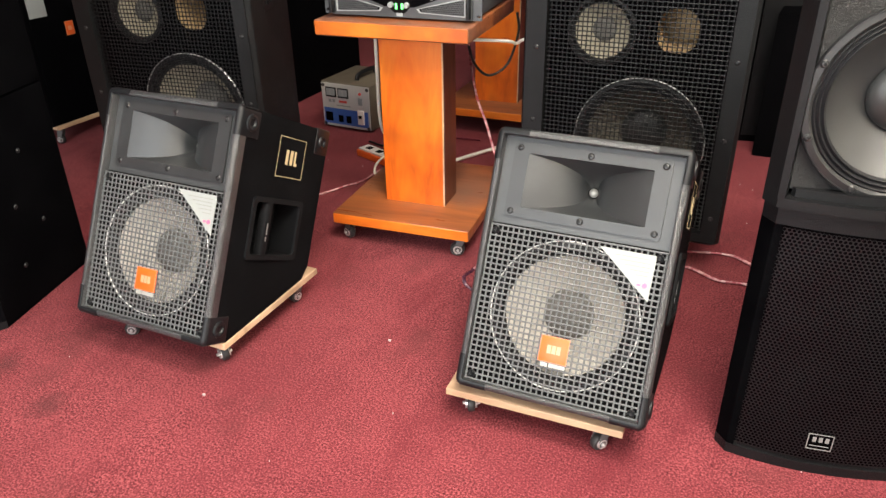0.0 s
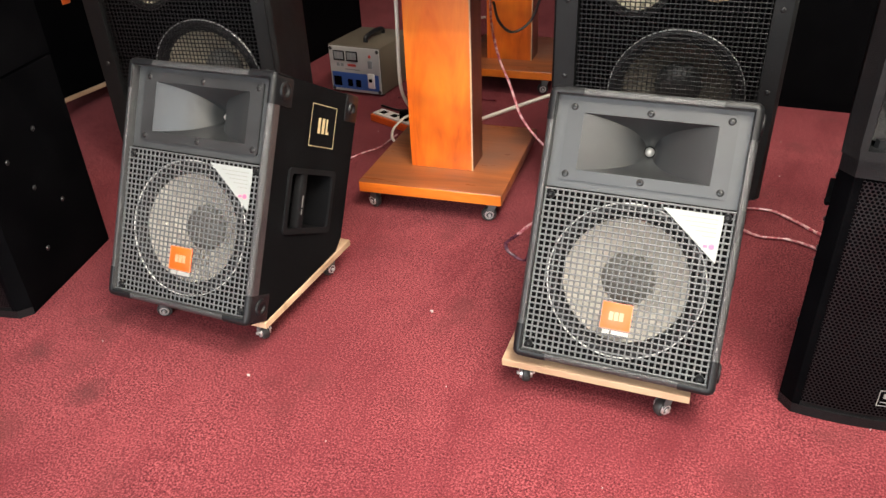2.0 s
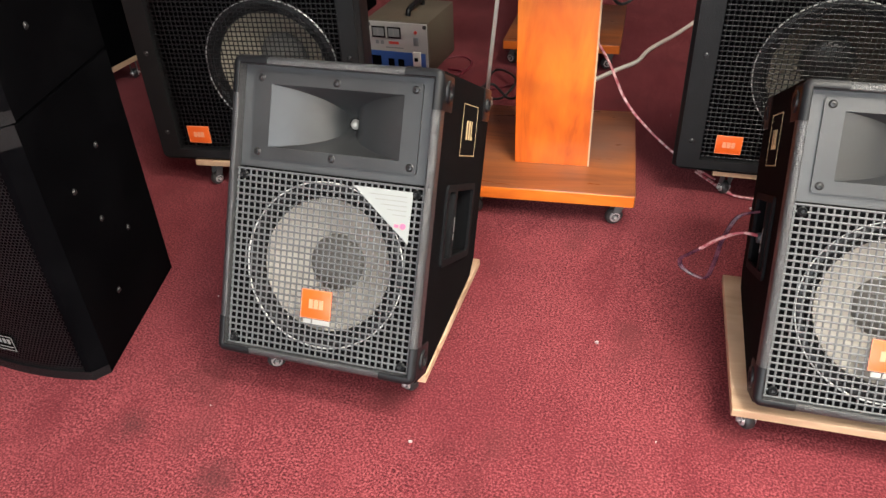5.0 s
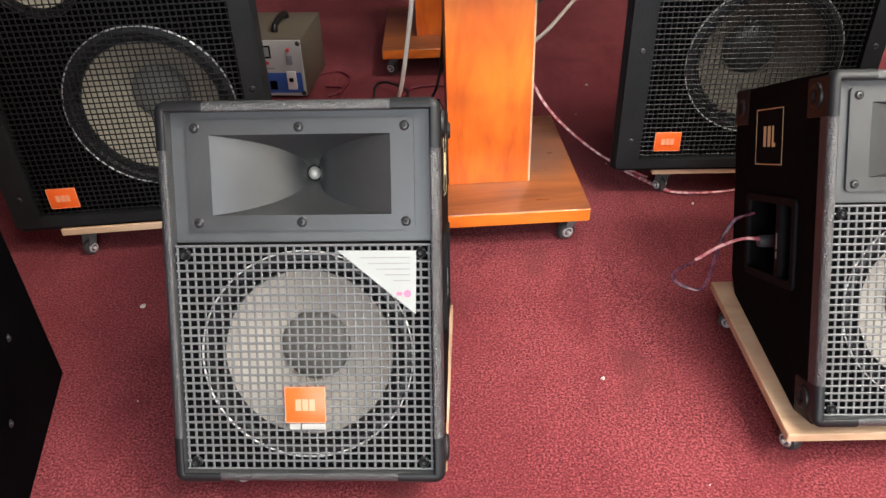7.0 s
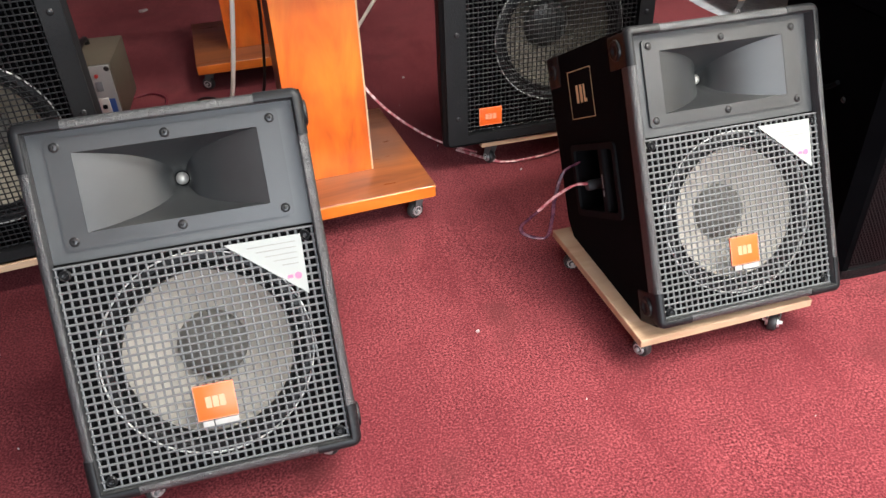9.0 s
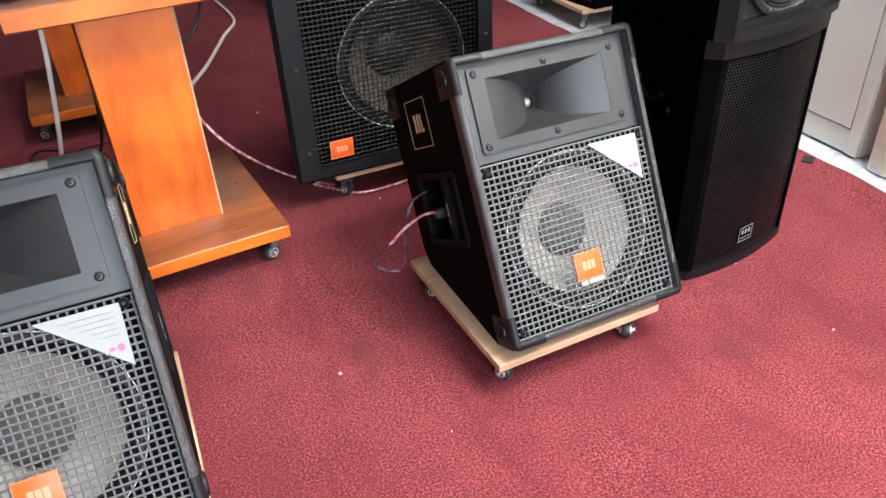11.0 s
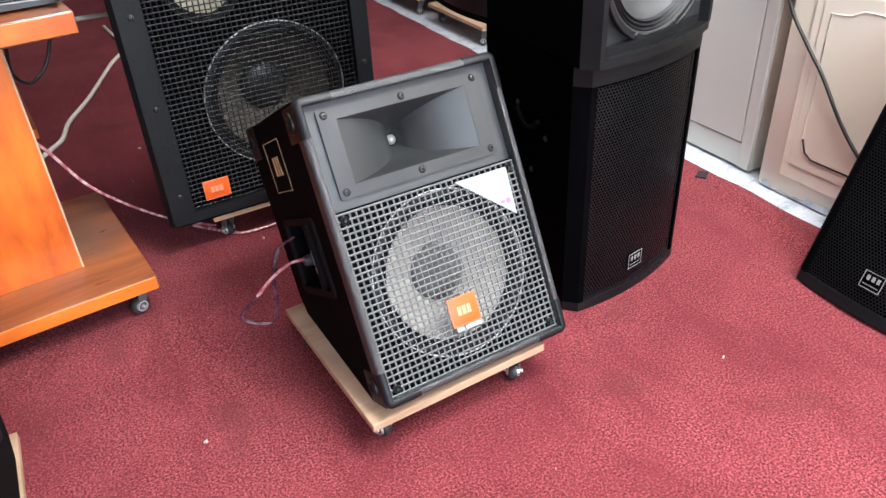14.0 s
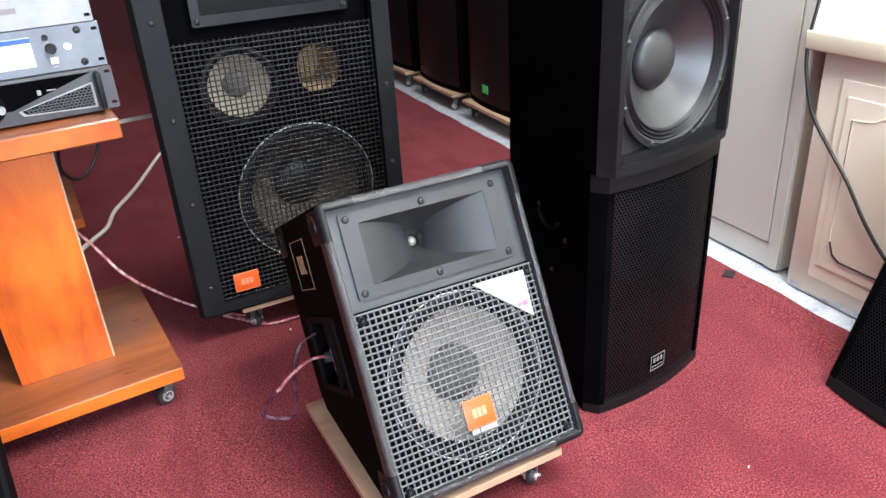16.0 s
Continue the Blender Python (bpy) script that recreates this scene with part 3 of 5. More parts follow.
def badge(parent, x0, x1, z0, z1, y, strip=True):
    """An orange square maker's plate with pale blocks for its mark."""
    b = part("badge", boxes((x0, x1, y - 0.004, y, z0, z1), bevel=0.0012), ORANGE, parent, "orange maker's plate with a pale mark")
    w, h = x1 - x0, z1 - z0
    bm = boxes(*[(x0 + a * w, x0 + (a + 0.14) * w, y - 0.0046, y - 0.003, z0 + 0.34 * h, z0 + 0.66 * h) for a in (0.26, 0.43, 0.60)])
    part("mark", bm, BADGE_LIGHT, b)
    q = 0.0009
    bm = boxes((x0, x1, y - 0.0045, y - 0.0035, z0, z0 + q), (x0, x1, y - 0.0045, y - 0.0035, z1 - q, z1), (x0, x0 + q, y - 0.0045, y - 0.0035, z0 + q, z1 - q), (x1 - q, x1, y - 0.0045, y - 0.0035, z0 + q, z1 - q))
    part("edge_line", bm, BADGE_LIGHT, b)
    if strip:
        bm = boxes((x0 + 0.10 * w, x0 + 0.36 * w, y - 0.003, y, z0 - 0.011, z0 - 0.002), (x0 + 0.40 * w, x1 - 0.02 * w, y - 0.003, y, z0 - 0.011, z0 - 0.002))
        part("caption", bm, WHITE_MARK, b)
    return b


# ---- wedge monitor ----
def rim_profile(roll, width, back):
    """(inset, depth) pairs from the back of the side, over the rounded edge, to the inside of the lip."""
    out = [(0.0, back)]
    for k in range(7):
        a = radians(15 * k)
        out.append((roll * (1 - math.cos(a)), roll * (1 - math.sin(a))))
    return out + [(width - 0.0025, 0.0), (width - 0.0007, 0.0007), (width, 0.0025), (width, back)]


def rolled_rim(half, high, corner, roll, width, back):
    """A closed rectangular lip with rounded corners, swept from its edge profile."""
    bm = bmesh.new()
    rings = []
    for d, y in rim_profile(roll, width, back):
        rings.append([bm.verts.new((x, y, z)) for x, z in round_rect(-half + d, half - d, d, high - d, max(corner - d, 0.0008), 6)])
    for p, q in zip(rings, rings[1:]):
        for k in range(len(p)):
            j = (k + 1) % len(p)
            bm.faces.new((p[k], p[j], q[j], q[k]))
    return bm


def corner_shell(s, top, half, high, reach, corner, proud, roll, width, back):
    """A moulded shell that caps one corner of the lip and stands slightly proud of it."""
    bm = bmesh.new()
    rings = []
    for d, y in rim_profile(roll, width + 0.001, back):
        d -= proud
        rc = max(corner - d, 0.0008)
        line = [(half - reach, 0.0 + d)]
        for k in range(7):
            a = radians(-90 + 15 * k)
            line.append((half - d - rc + rc * math.cos(a), d + rc + rc * math.sin(a)))
        line.append((half - d, reach))
        rings.append([bm.verts.new((s * x, y - proud, high - z if top else z)) for x, z in line])
    for p, q in zip(rings, rings[1:]):
        for k in range(len(p) - 1):
            bm.faces.new((p[k], p[k + 1], q[k + 1], q[k]))
    for k in (0, -1):
        bm.faces.new([r[k] for r in rings])
    return bm


MON_TILT = 27.2
TS, TC = math.sin(radians(MON_TILT)), math.cos(radians(MON_TILT))
MON_LIFT = 0.034  # height of the lower front edge above the board


def wedge_monitor(m, label):
    """A two-way stage wedge. Local x runs across, y into the cabinet, z up the sloping front."""
    th = thing("stage_monitor", label, "speaker", m, "pair of stage monitors")
    W, H, D = 0.204, 0.571, 0.39
    # side outline (depth, height), with the underside cut level on its board
    low = lambda w: (w * TS - MON_LIFT) / TC  # noqa: E731
    w0 = MON_LIFT / TS + 0.004
    prof = [(0.012, 0.003), (w0, low(w0) + 0.002), (D - 0.02, low(D - 0.02)), (D, low(D) + 0.03), (D, H - 0.014), (D - 0.012, H - 0.002), (0.012, H - 0.002)]
    hole = [(0.105, 0.220), (0.300, 0.220), (0.300, 0.356), (0.105, 0.356)]
    bm = bmesh.new()
    sides = []
    for s in (-1, 1):
        loops = [ring_loop(bm, [(s * W, y, z) for y, z in pts]) for pts in (prof, hole)]
        bmesh.ops.triangle_fill(bm, use_beauty=True, use_dissolve=False, edges=[e for _, es in loops for e in es])
        sides.append(loops[0][0])
        ring = loops[1][0]
        deep = [bm.verts.new((v.co.x - s * 0.065, v.co.y + (0.012 if v.co.y < 0.2 else -0.012), v.co.z)) for v in ring]
        for k in range(4):
            bm.faces.new((ring[k], ring[(k + 1) % 4], deep[(k + 1) % 4], deep[k]))
        bm.faces.new(deep)
    a, b = sides
    for k in range(len(prof)):
        j = (k + 1) % len(prof)
        if k != len(prof) - 1:
            bm.faces.new((a[k], a[j], b[j], b[k]))
    cab = part("cabinet", bm, CAB_BLACK, th)
    # front lip, rounded over to the sides
    part("front_lip", rolled_rim(W + 0.001, H, 0.015, 0.0115, 0.0155, 0.03), LIP_BLACK, cab, "worn textured black lip round the front", 50)
    # baffle with openings
    bm = bmesh.new()
    panel_with_holes(bm, rect(-0.196, 0.196, 0.010, 0.560), [rect(-0.142, 0.142, 0.402, 0.526), circle(0, 0.193, 0.150)], 0.012)
    bmesh.ops.translate(bm, verts=bm.verts, vec=(0, 0.024, 0))
    part("baffle", bm, BAFFLE, cab)
    # near-black sheet added over the baffle so the mesh gaps go dark
    bm = bmesh.new()
    panel_with_holes(bm, rect(-0.1895, 0.1895, 0.0135, 0.3655), [circle(0, 0.193, 0.151)], 0.002)
    bmesh.ops.translate(bm, verts=bm.verts, vec=(0, 0.0215, 0))
    part("grille_backing", bm, MESH_DARK, cab)
    horn(th, 0.166, 0.081, 0.464, 0.132, 0.0585, 0.024, 0.102)
    woofer(th, 0.0, 0.026, 0.193, 0.159, CONE, CAP, 0.35, 0.36)
    bm = bars_mesh(spread(-0.186, 0.186, 0.0124), spread(0.018, 0.361, 0.0124), -0.1885, 0.1885, 0.0155, 0.3625, 0.0019, 0.0122, 0.0028)
    g = part("grille", bm, WIRE, th, "square-mesh grey steel grille", 80)
    for x in (-0.174, 0.174):
        for z in (0.029, 0.349):
            bm = bmesh.new()
            lathe(bm, [(0.0, -0.003), (0.003, -0.004), (0.0045, -0.001), (0.0065, -0.003), (0.0085, -0.001), (0.0085, 0.003)], 18, pose(x, 0.011, z))
            part("grille_clamp", bm, CORNER, g)
    badge(th, -0.0335, 0.0275, 0.093, 0.148, 0.0105)
    bm = bmesh.new()
    t3 = [(0.052, 0.3535), (0.168, 0.3525), (0.1655, 0.258)]
    a = [bm.verts.new((x, 0.0085, z)) for x, z in t3]
    b = [bm.verts.new((x, 0.0100, z)) for x, z in t3]
    bm.faces.new(a)
    bm.faces.new(list(reversed(b)))
    for k in range(3):
        bm.faces.new((a[k], a[(k + 1) % 3], b[(k + 1) % 3], b[k]))
    st = part("sticker", bm, STICKER, th, "white triangular paper sticker on the grille")
    bm = boxes(*[(0.085 + 0.012 * k, 0.158, 0.0078, 0.0086, 0.342 - 0.0085 * k, 0.3432 - 0.0085 * k) for k in range(5)])
    part("small_print", bm, GREY_MARK, st)
    bm = boxes((0.138, 0.146, 0.0076, 0.0086, 0.2865, 0.2915))
    lathe(bm, [(0.0, 0.0), (0.0055, 0.0), (0.0055, 0.001)], 16, pose(0.154, 0.0077, 0.289))
    part("print_mark", bm, PINK_MARK, st)
    # moulded corners: top and bottom, both sides, front and back
    for s in (-1, 1):
        for top in (True, False):
            bm = corner_shell(s, top, W + 0.001, H, 0.070, 0.015, 0.0013, 0.0115, 0.0155, 0.075 if top else 0.03)
            if not top:
                xa, xb = sorted((s * (W - 0.010), s * (W + 0.0023)))
                box(bm, xa, xb, 0.018, 0.075, 0.004, 0.070, 0.004, 3)
            c = part("corner_protector", bm, CORNER, th, "smooth moulded black corner", 50)
            bm = bmesh.new()
            cz = H - 0.036 if top else 0.040
            lathe(bm, [(0.0, 0.001), (0.008, 0.001), (0.011, -0.0035), (0.016, -0.005), (0.020, -0.0035), (0.021, 0.001)], 28, pose(s * (W + 0.0024), 0.042, cz, 0, 0, 90 * s))
            part("stacking_cup", bm, CORNER, c)
        xa, xb = sorted((s * (W - 0.013), s * (W + 0.0022)))
        bm = boxes((xa, xb, D - 0.065, D + 0.003, H - 0.072, H + 0.001), bevel=0.006, seg=3)
        c = part("corner_protector", bm, CORNER, th, "smooth moulded black corner")
        bm = bmesh.new()
        lathe(bm, [(0.0, 0.001), (0.007, 0.001), (0.010, -0.003), (0.014, -0.0045), (0.017, 0.001)], 24, pose(s * (W + 0.0022), D - 0.034, H - 0.036, 0, 0, 90 * s))
        part("stacking_cup", bm, CORNER, c)
        # side handle: frame plate, grip bar with bars for its writing
        bm = bmesh.new()
        panel_with_holes(bm, round_rect(0.095, 0.312, 0.208, 0.367, 0.012, 4), [round_rect(0.108, 0.298, 0.222, 0.354, 0.01, 4)], 0.006)
        bmesh.ops.translate(bm, verts=bm.verts, vec=(0, -0.005, 0))
        bmesh.ops.transform(bm, matrix=Matrix(((0, -s, 0, s * W), (1, 0, 0, 0), (0, 0, 1, 0), (0, 0, 0, 1))), verts=bm.verts)
        hnd = part("handle", bm, HANDLE, th, "recessed black side handle")
        xa, xb = sorted((s * (W - 0.020), s * (W + 0.004)))
        part("grip", boxes((xa, xb, 0.153, 0.178, 0.214, 0.361), bevel=0.006, seg=3), HANDLE, hnd)
        xa, xb = sorted((s * (W - 0.063), s * (W - 0.004)))
        part("pocket", boxes((xa, xb, 0.186, 0.190, 0.222, 0.354)), HANDLE, hnd)
        xa, xb = sorted((s * (W + 0.0036), s * (W + 0.0046)))
        part("caption", boxes((xa, xb, 0.164, 0.168, 0.256, 0.268), (xa, xb, 0.164, 0.168, 0.273, 0.302)), GREY_MARK, hnd)
        # gold square outline with three blocks for the mark
        xa, xb = sorted((s * (W - 0.0005), s * (W + 0.0004)))
        y0, y1, z0, z1, q = 0.168, 0.286, 0.423, 0.526, 0.0016
        bm = boxes((xa, xb, y0, y1, z0, z0 + q), (xa, xb, y0, y1, z1 - q, z1), (xa, xb, y0, y0 + q, z0 + q, z1 - q), (xa, xb, y1 - q, y1, z0 + q, z1 - q))
        lg = part("side_outline", bm, GOLD, th, "thin gold square outline on the cabinet side")
        cy = (y0 + y1) / 2
        bm = bmesh.new()
        for c0, c1, d0, d1 in ((-0.024, -0.013, 0.456, 0.494), (-0.005, 0.007, 0.456, 0.494), (0.014, 0.021, 0.456, 0.494), (0.021, 0.028, 0.456, 0.463)):
            ya, yb = sorted((cy + s * c0, cy + s * c1))
            box(bm, xa, xb, ya, yb, d0, d1)
        part("side_mark", bm, GOLD, lg)
    return th


BOARD_TOP = 0.092
MON_Z = BOARD_TOP + MON_LIFT
R_YAW, L_YAW = -16.1, -16.6
mon_r = wedge_monitor(pose(0.0766, 1.420, MON_Z, -MON_TILT, 0, R_YAW), "black wedge stage monitor with a cable in its handle")
mon_l = copy_thing(mon_r, pose(-0.9265, 1.602, MON_Z, -MON_TILT, 0, L_YAW) @ Matrix.Scale(1.02, 4))
tagged(mon_l, "black wedge stage monitor with a white corner sticker")
dolly(pose(0.049, 1.449, 0, 0, 0, -15.0), 0.396, 0.425, BOARD_TOP, 0.018, "raw plywood dolly under a stage monitor", "monitor dollies")
dolly(pose(-0.896, 1.661, 0, 0, 0, -17.2), 0.396, 0.415, BOARD_TOP, 0.018, "raw plywood dolly under a stage monitor", "monitor dollies", (120, 30, 60, 170))


# ---- tall three-way speakers ----
def three_way(m, label, big=0.192, cw=(0.360, 0.283), W=0.640, cone=CONE_SHADED):
    """A tall trapezoid three-way cabinet. Local origin at the lower left front corner, y into it."""
    th = thing("tall_speaker", label, "speaker", m, "tall three-way speakers")
    H, D, IN = 1.13, 0.45, 0.104
    # cabinet with an open front window
    bm = bmesh.new()
    plan = [(0.0, 0.018), (0.018, 0.0), (W - 0.018, 0.0), (W, 0.018), (W - IN, D), (IN, D)]
    prism_z(bm, plan, 0.0, H)
    bm.normal_update()
    front = [f for f in bm.faces if all(abs(v.co.y) < 0.001 for v in f.verts)]
    bmesh.ops.delete(bm, geom=front, context="FACES_ONLY")
    bmesh.ops.bevel(bm, geom=[e for e in bm.edges if not e.is_boundary], offset=0.006, segments=2, affect="EDGES", profile=0.5)
    cab = part("cabinet", bm, OLD_BLACK, th)
    bm = bmesh.new()
    panel_with_holes(bm, round_rect(0.012, W - 0.012, 0.006, H - 0.006, 0.01, 3), [rect(0.072, W - 0.058, 0.032, 1.09)], 0.028)
    bmesh.ops.translate(bm, verts=bm.verts, vec=(0, -0.002, 0))
    part("front_frame", bm, OLD_BLACK, cab)
    for z in (0.088, 0.33, 0.55, 0.78, 0.98):
        for x in (0.044, W - 0.036):
            screw(cab, x, -0.002, z)
    # baffle behind the mesh
    cm, cp = (0.225, 0.598), (0.435, 0.612)
    bm = bmesh.new()
    panel_with_holes(bm, rect(0.070, W - 0.056, 0.03, 1.092), [circle(*cw, big - 0.006), circle(*cm, 0.088), round_rect(cp[0] - 0.055, cp[0] + 0.055, cp[1] - 0.06, cp[1] + 0.06, 0.045, 6), rect(0.150, W - 0.130, 0.775, 1.045)], 0.016)
    bmesh.ops.translate(bm, verts=bm.verts, vec=(0, 0.045, 0))
    part("baffle", bm, SATIN, cab)
    woofer(th, cw[0], 0.043, cw[1], big, cone, CAP if cone is CONE_WOOF else CAP_BLACK, 0.36, 0.52, False, RIM_DARK)
    woofer(th, cm[0], 0.043, cm[1], 0.098, CONE_OLD, CAP, 0.36, 0.34, False, RUBBER)
    bm = bmesh.new()
    pts = round_rect(cp[0] - 0.055, cp[0] + 0.055, cp[1] - 0.06, cp[1] + 0.06, 0.045, 6)
    f = [bm.verts.new((x, 0.046, z)) for x, z in pts]
    b = [bm.verts.new((cp[0] + (x - cp[0]) * 0.92, 0.20, cp[1] + (z - cp[1]) * 0.92)) for x, z in pts]
    for k in range(len(pts)):
        j = (k + 1) % len(pts)
        bm.faces.new((f[k], f[j], b[j], b[k]))
    bm.faces.new(b)
    part("port", bm, PORT_WOOD, th, "port showing the bare wood inside")
    horn(th, 0.196, 0.156, 0.910, 0.174, 0.131, 0.036, 0.16, 0.02, 0.010, 4, HORN_DARK).location = (W / 2 + 0.012, 0, 0)
    bm = bars_mesh(spread(0.082, W - 0.064, 0.0132), spread(0.040, 0.720, 0.0132), 0.075, W - 0.060, 0.034, 0.726, 0.00165, 0.010, 0.0028)
    part("grille", bm, WIRE_DARK, th, "coarse welded wire grille", 80)
    badge(th, 0.108, 0.176, 0.055, 0.108, 0.007, False)
    # side handles
    for s, x in ((-1, 0.0), (1, W)):
        ang = math.degrees(math.atan2(IN, D))
        mm = Matrix.Translation((x - s * 0.045, 0.20, 0.70)) @ pose(0, 0, 0, 0, 0, s * ang)
        bm = bmesh.new()
        panel_with_holes(bm, round_rect(-0.06, 0.06, -0.10, 0.10, 0.015, 4), [round_rect(-0.045, 0.045, -0.082, 0.082, 0.012, 4)], 0.006)
        bmesh.ops.transform(bm, matrix=mm @ Matrix(((0, -s, 0, s * 0.004), (1, 0, 0, 0), (0, 0, 1, 0), (0, 0, 0, 1))), verts=bm.verts)
        h = part("handle", bm, CORNER, th, "black bar handle set into the side")
        part("grip", boxes((-0.004, 0.008, -0.010, 0.010, -0.085, 0.085), bevel=0.004), CORNER, h).matrix_local = mm
    return th


PORT_WOOD = make_wood("bare_port_wood", (0.26, 0.17, 0.08), (0.38, 0.26, 0.13), (0.46, 0.33, 0.18), 0.0, "z", 0.7)
B_YAW = -16.0
TALL_Z = 0.098
three_way(pose(-0.024, 2.418, TALL_Z, 0, 0, B_YAW), "tall black three-way speaker with an orange badge")
three_way(pose(-1.543, 2.582, TALL_Z, 0, 0, -9.5), "tall black three-way speaker with a larger woofer", 0.194, (0.394, 0.280), 0.675, CONE_WOOF)
dolly(pose(0.300, 2.332, 0, 0, 0, B_YAW), 0.44, 0.42, TALL_Z, 0.018, "raw plywood dolly under a tall speaker", "speaker dollies")
dolly(pose(-1.215, 2.520, 0, 0, 0, -9.5), 0.44, 0.42, TALL_Z, 0.018, "raw plywood dolly under a tall speaker", "speaker dollies", (150, 20, 80, 40))


# ---- curved-front club speakers ----
QW, QH, QD = 0.198, 0.592, 0.43


def bow(u):
    return 0.024 * (u / 0.18) ** 2


def club_plan(inset=0.0, back=0.0):
    n = 16
    arc = [(-0.178 + 0.356 * k / n, bow(-0.178 + 0.356 * k / n) + inset) for k in range(n + 1)]
    return [(-QW, 0.052)] + arc + [(QW, 0.052), (QW - 0.112, QD), (-QW + 0.112, QD)]


def perforated(u0, u1, z0, z1, pitch, y_off):
    """A bowed steel sheet of hexagonal holes."""
    v, f = [], []
    row = pitch * math.sqrt(3) / 2
    nz, nu = int((z1 - z0) / row), int((u1 - u0) / pitch)
    ro, ri = pitch / math.sqrt(3), pitch / math.sqrt(3) * 0.72
    for j in range(nz + 1):
        for i in range(nu + 1):
            cu, cz = u0 + i * pitch + (pitch / 2 if j % 2 else 0), z0 + j * row
            if cu > u1:
                continue
            n = len(v)
            for r, dy in ((ro, 0.0), (ri, 0.0)):
                for k in range(6):
                    a = radians(30 + 60 * k)
                    u, z = cu + r * math.cos(a), cz + r * math.sin(a)
                    v.append((u, bow(u) + y_off + dy, z))
            for k in range(6):
                f.append((n + k, n + (k + 1) % 6, n + 6 + (k + 1) % 6, n + 6 + k))
    me = bpy.data.meshes.new("grille")
    me.from_pydata(v, [], f)
    me.materials.append(PERF)
    return me


CLUB_GRILLE = perforated(-0.160, 0.158, 0.029, 0.547, 0.0080, 0.001)


def cut_level(bm, angle):
    """Cuts away what would lie below the floor when the box leans back by that angle."""
    a = radians(angle)
    r = bmesh.ops.bisect_plane(bm, geom=bm.verts[:] + bm.edges[:] + bm.faces[:], plane_co=(0, 0.03, 0.004), plane_no=(0, math.sin(a), -math.cos(a)), clear_outer=True)
    bmesh.ops.contextual_create(bm, geom=[e for e in r["geom_cut"] if isinstance(e, bmesh.types.BMEdge)])


def club_speaker(m, label, group, lean=0.0):
    th = thing("club_speaker", label, "speaker", m, group)
    bm = bmesh.new()
    prism_z(bm, club_plan(0.012), 0.002, QH - 0.002)
    if lean:
        cut_level(bm, lean)
    cab = part("cabinet", bm, SATIN, th)
    n = 16
    for z0, z1 in ((0.0, 0.024), (0.552, QH)):
        bm = bmesh.new()
        pl = [(-QW, 0.052)] + [(-0.178 + 0.356 * k / n, bow(-0.178 + 0.356 * k / n) - 0.004) for k in range(n + 1)] + [(QW, 0.052)]
        prism_z(bm, pl, z0, z1)
        if lean and z0 == 0.0:
            cut_level(bm, lean)
        part("front_rail", bm, RAIL, cab)
    for s in (-1, 1):
        bm = bmesh.new()
        pl = [(s * QW, 0.052), (s * 0.178, bow(0.178) - 0.003), (s * 0.164, bow(0.164) - 0.003), (s * 0.164, 0.05)]
        prism_z(bm, pl if s < 0 else pl[::-1], 0.024, 0.552)
        part("side_strip", bm, SATIN, cab)
    g = new("grille", CLUB_GRILLE)
    g.parent = th
    tagged(g, "black perforated steel grille")
    # square outlined maker's mark
    x0, x1, z0, z1, y = -0.032, 0.016, 0.064, 0.104, -0.003
    lg = part("badge", boxes((x0, x1, y, y + 0.002, z0, z1)), SATIN, th, "small black plate with a pale outline")
    q = 0.0016
    bm = boxes((x0, x1, y - 0.001, y, z0, z0 + q), (x0, x1, y - 0.001, y, z1 - q, z1), (x0, x0 + q, y - 0.001, y, z0 + q, z1 - q), (x1 - q, x1, y - 0.001, y, z0 + q, z1 - q), (x0 + 0.006, x1 - 0.006, y - 0.001, y, z0 + 0.009, z0 + 0.0105))
    for k in range(3):
        box(bm, x0 + 0.009 + 0.012 * k, x0 + 0.016 + 0.012 * k, y - 0.001, y, z0 + 0.020, z0 + 0.032)
    part("mark", bm, GREY_MARK, lg)
    slope = math.atan2(0.112, QD - 0.052)
    for s in (-1, 1):
        for d, z in ((0.10, 0.40), (0.16, 0.30), (0.23, 0.44), (0.25, 0.22), (0.13, 0.13)):
            sc = screw(cab, s * (QW - d * math.sin(slope)), 0.052 + d * math.cos(slope), z)
            sc.rotation_euler = (0, 0, s * (radians(90) + slope) if s > 0 else -(radians(90) + slope))
    s = -1
    bm = bmesh.new()
    arc = [Vector((s * 0.022, 0.02 + 0.10 * k / 8, -0.028 * math.sin(math.pi * k / 8))) for k in range(9)]
    tube(bm, arc, 0.006, 8)
    h = part("handle", bm, CAB_BLACK, th, "black strap handle on the side")
    h.matrix_local = Matrix.Translation((s * (QW - 0.047), 0.15, 0.43)) @ pose(0, 0, 0, 0, 0, s * math.degrees(slope))
    return th


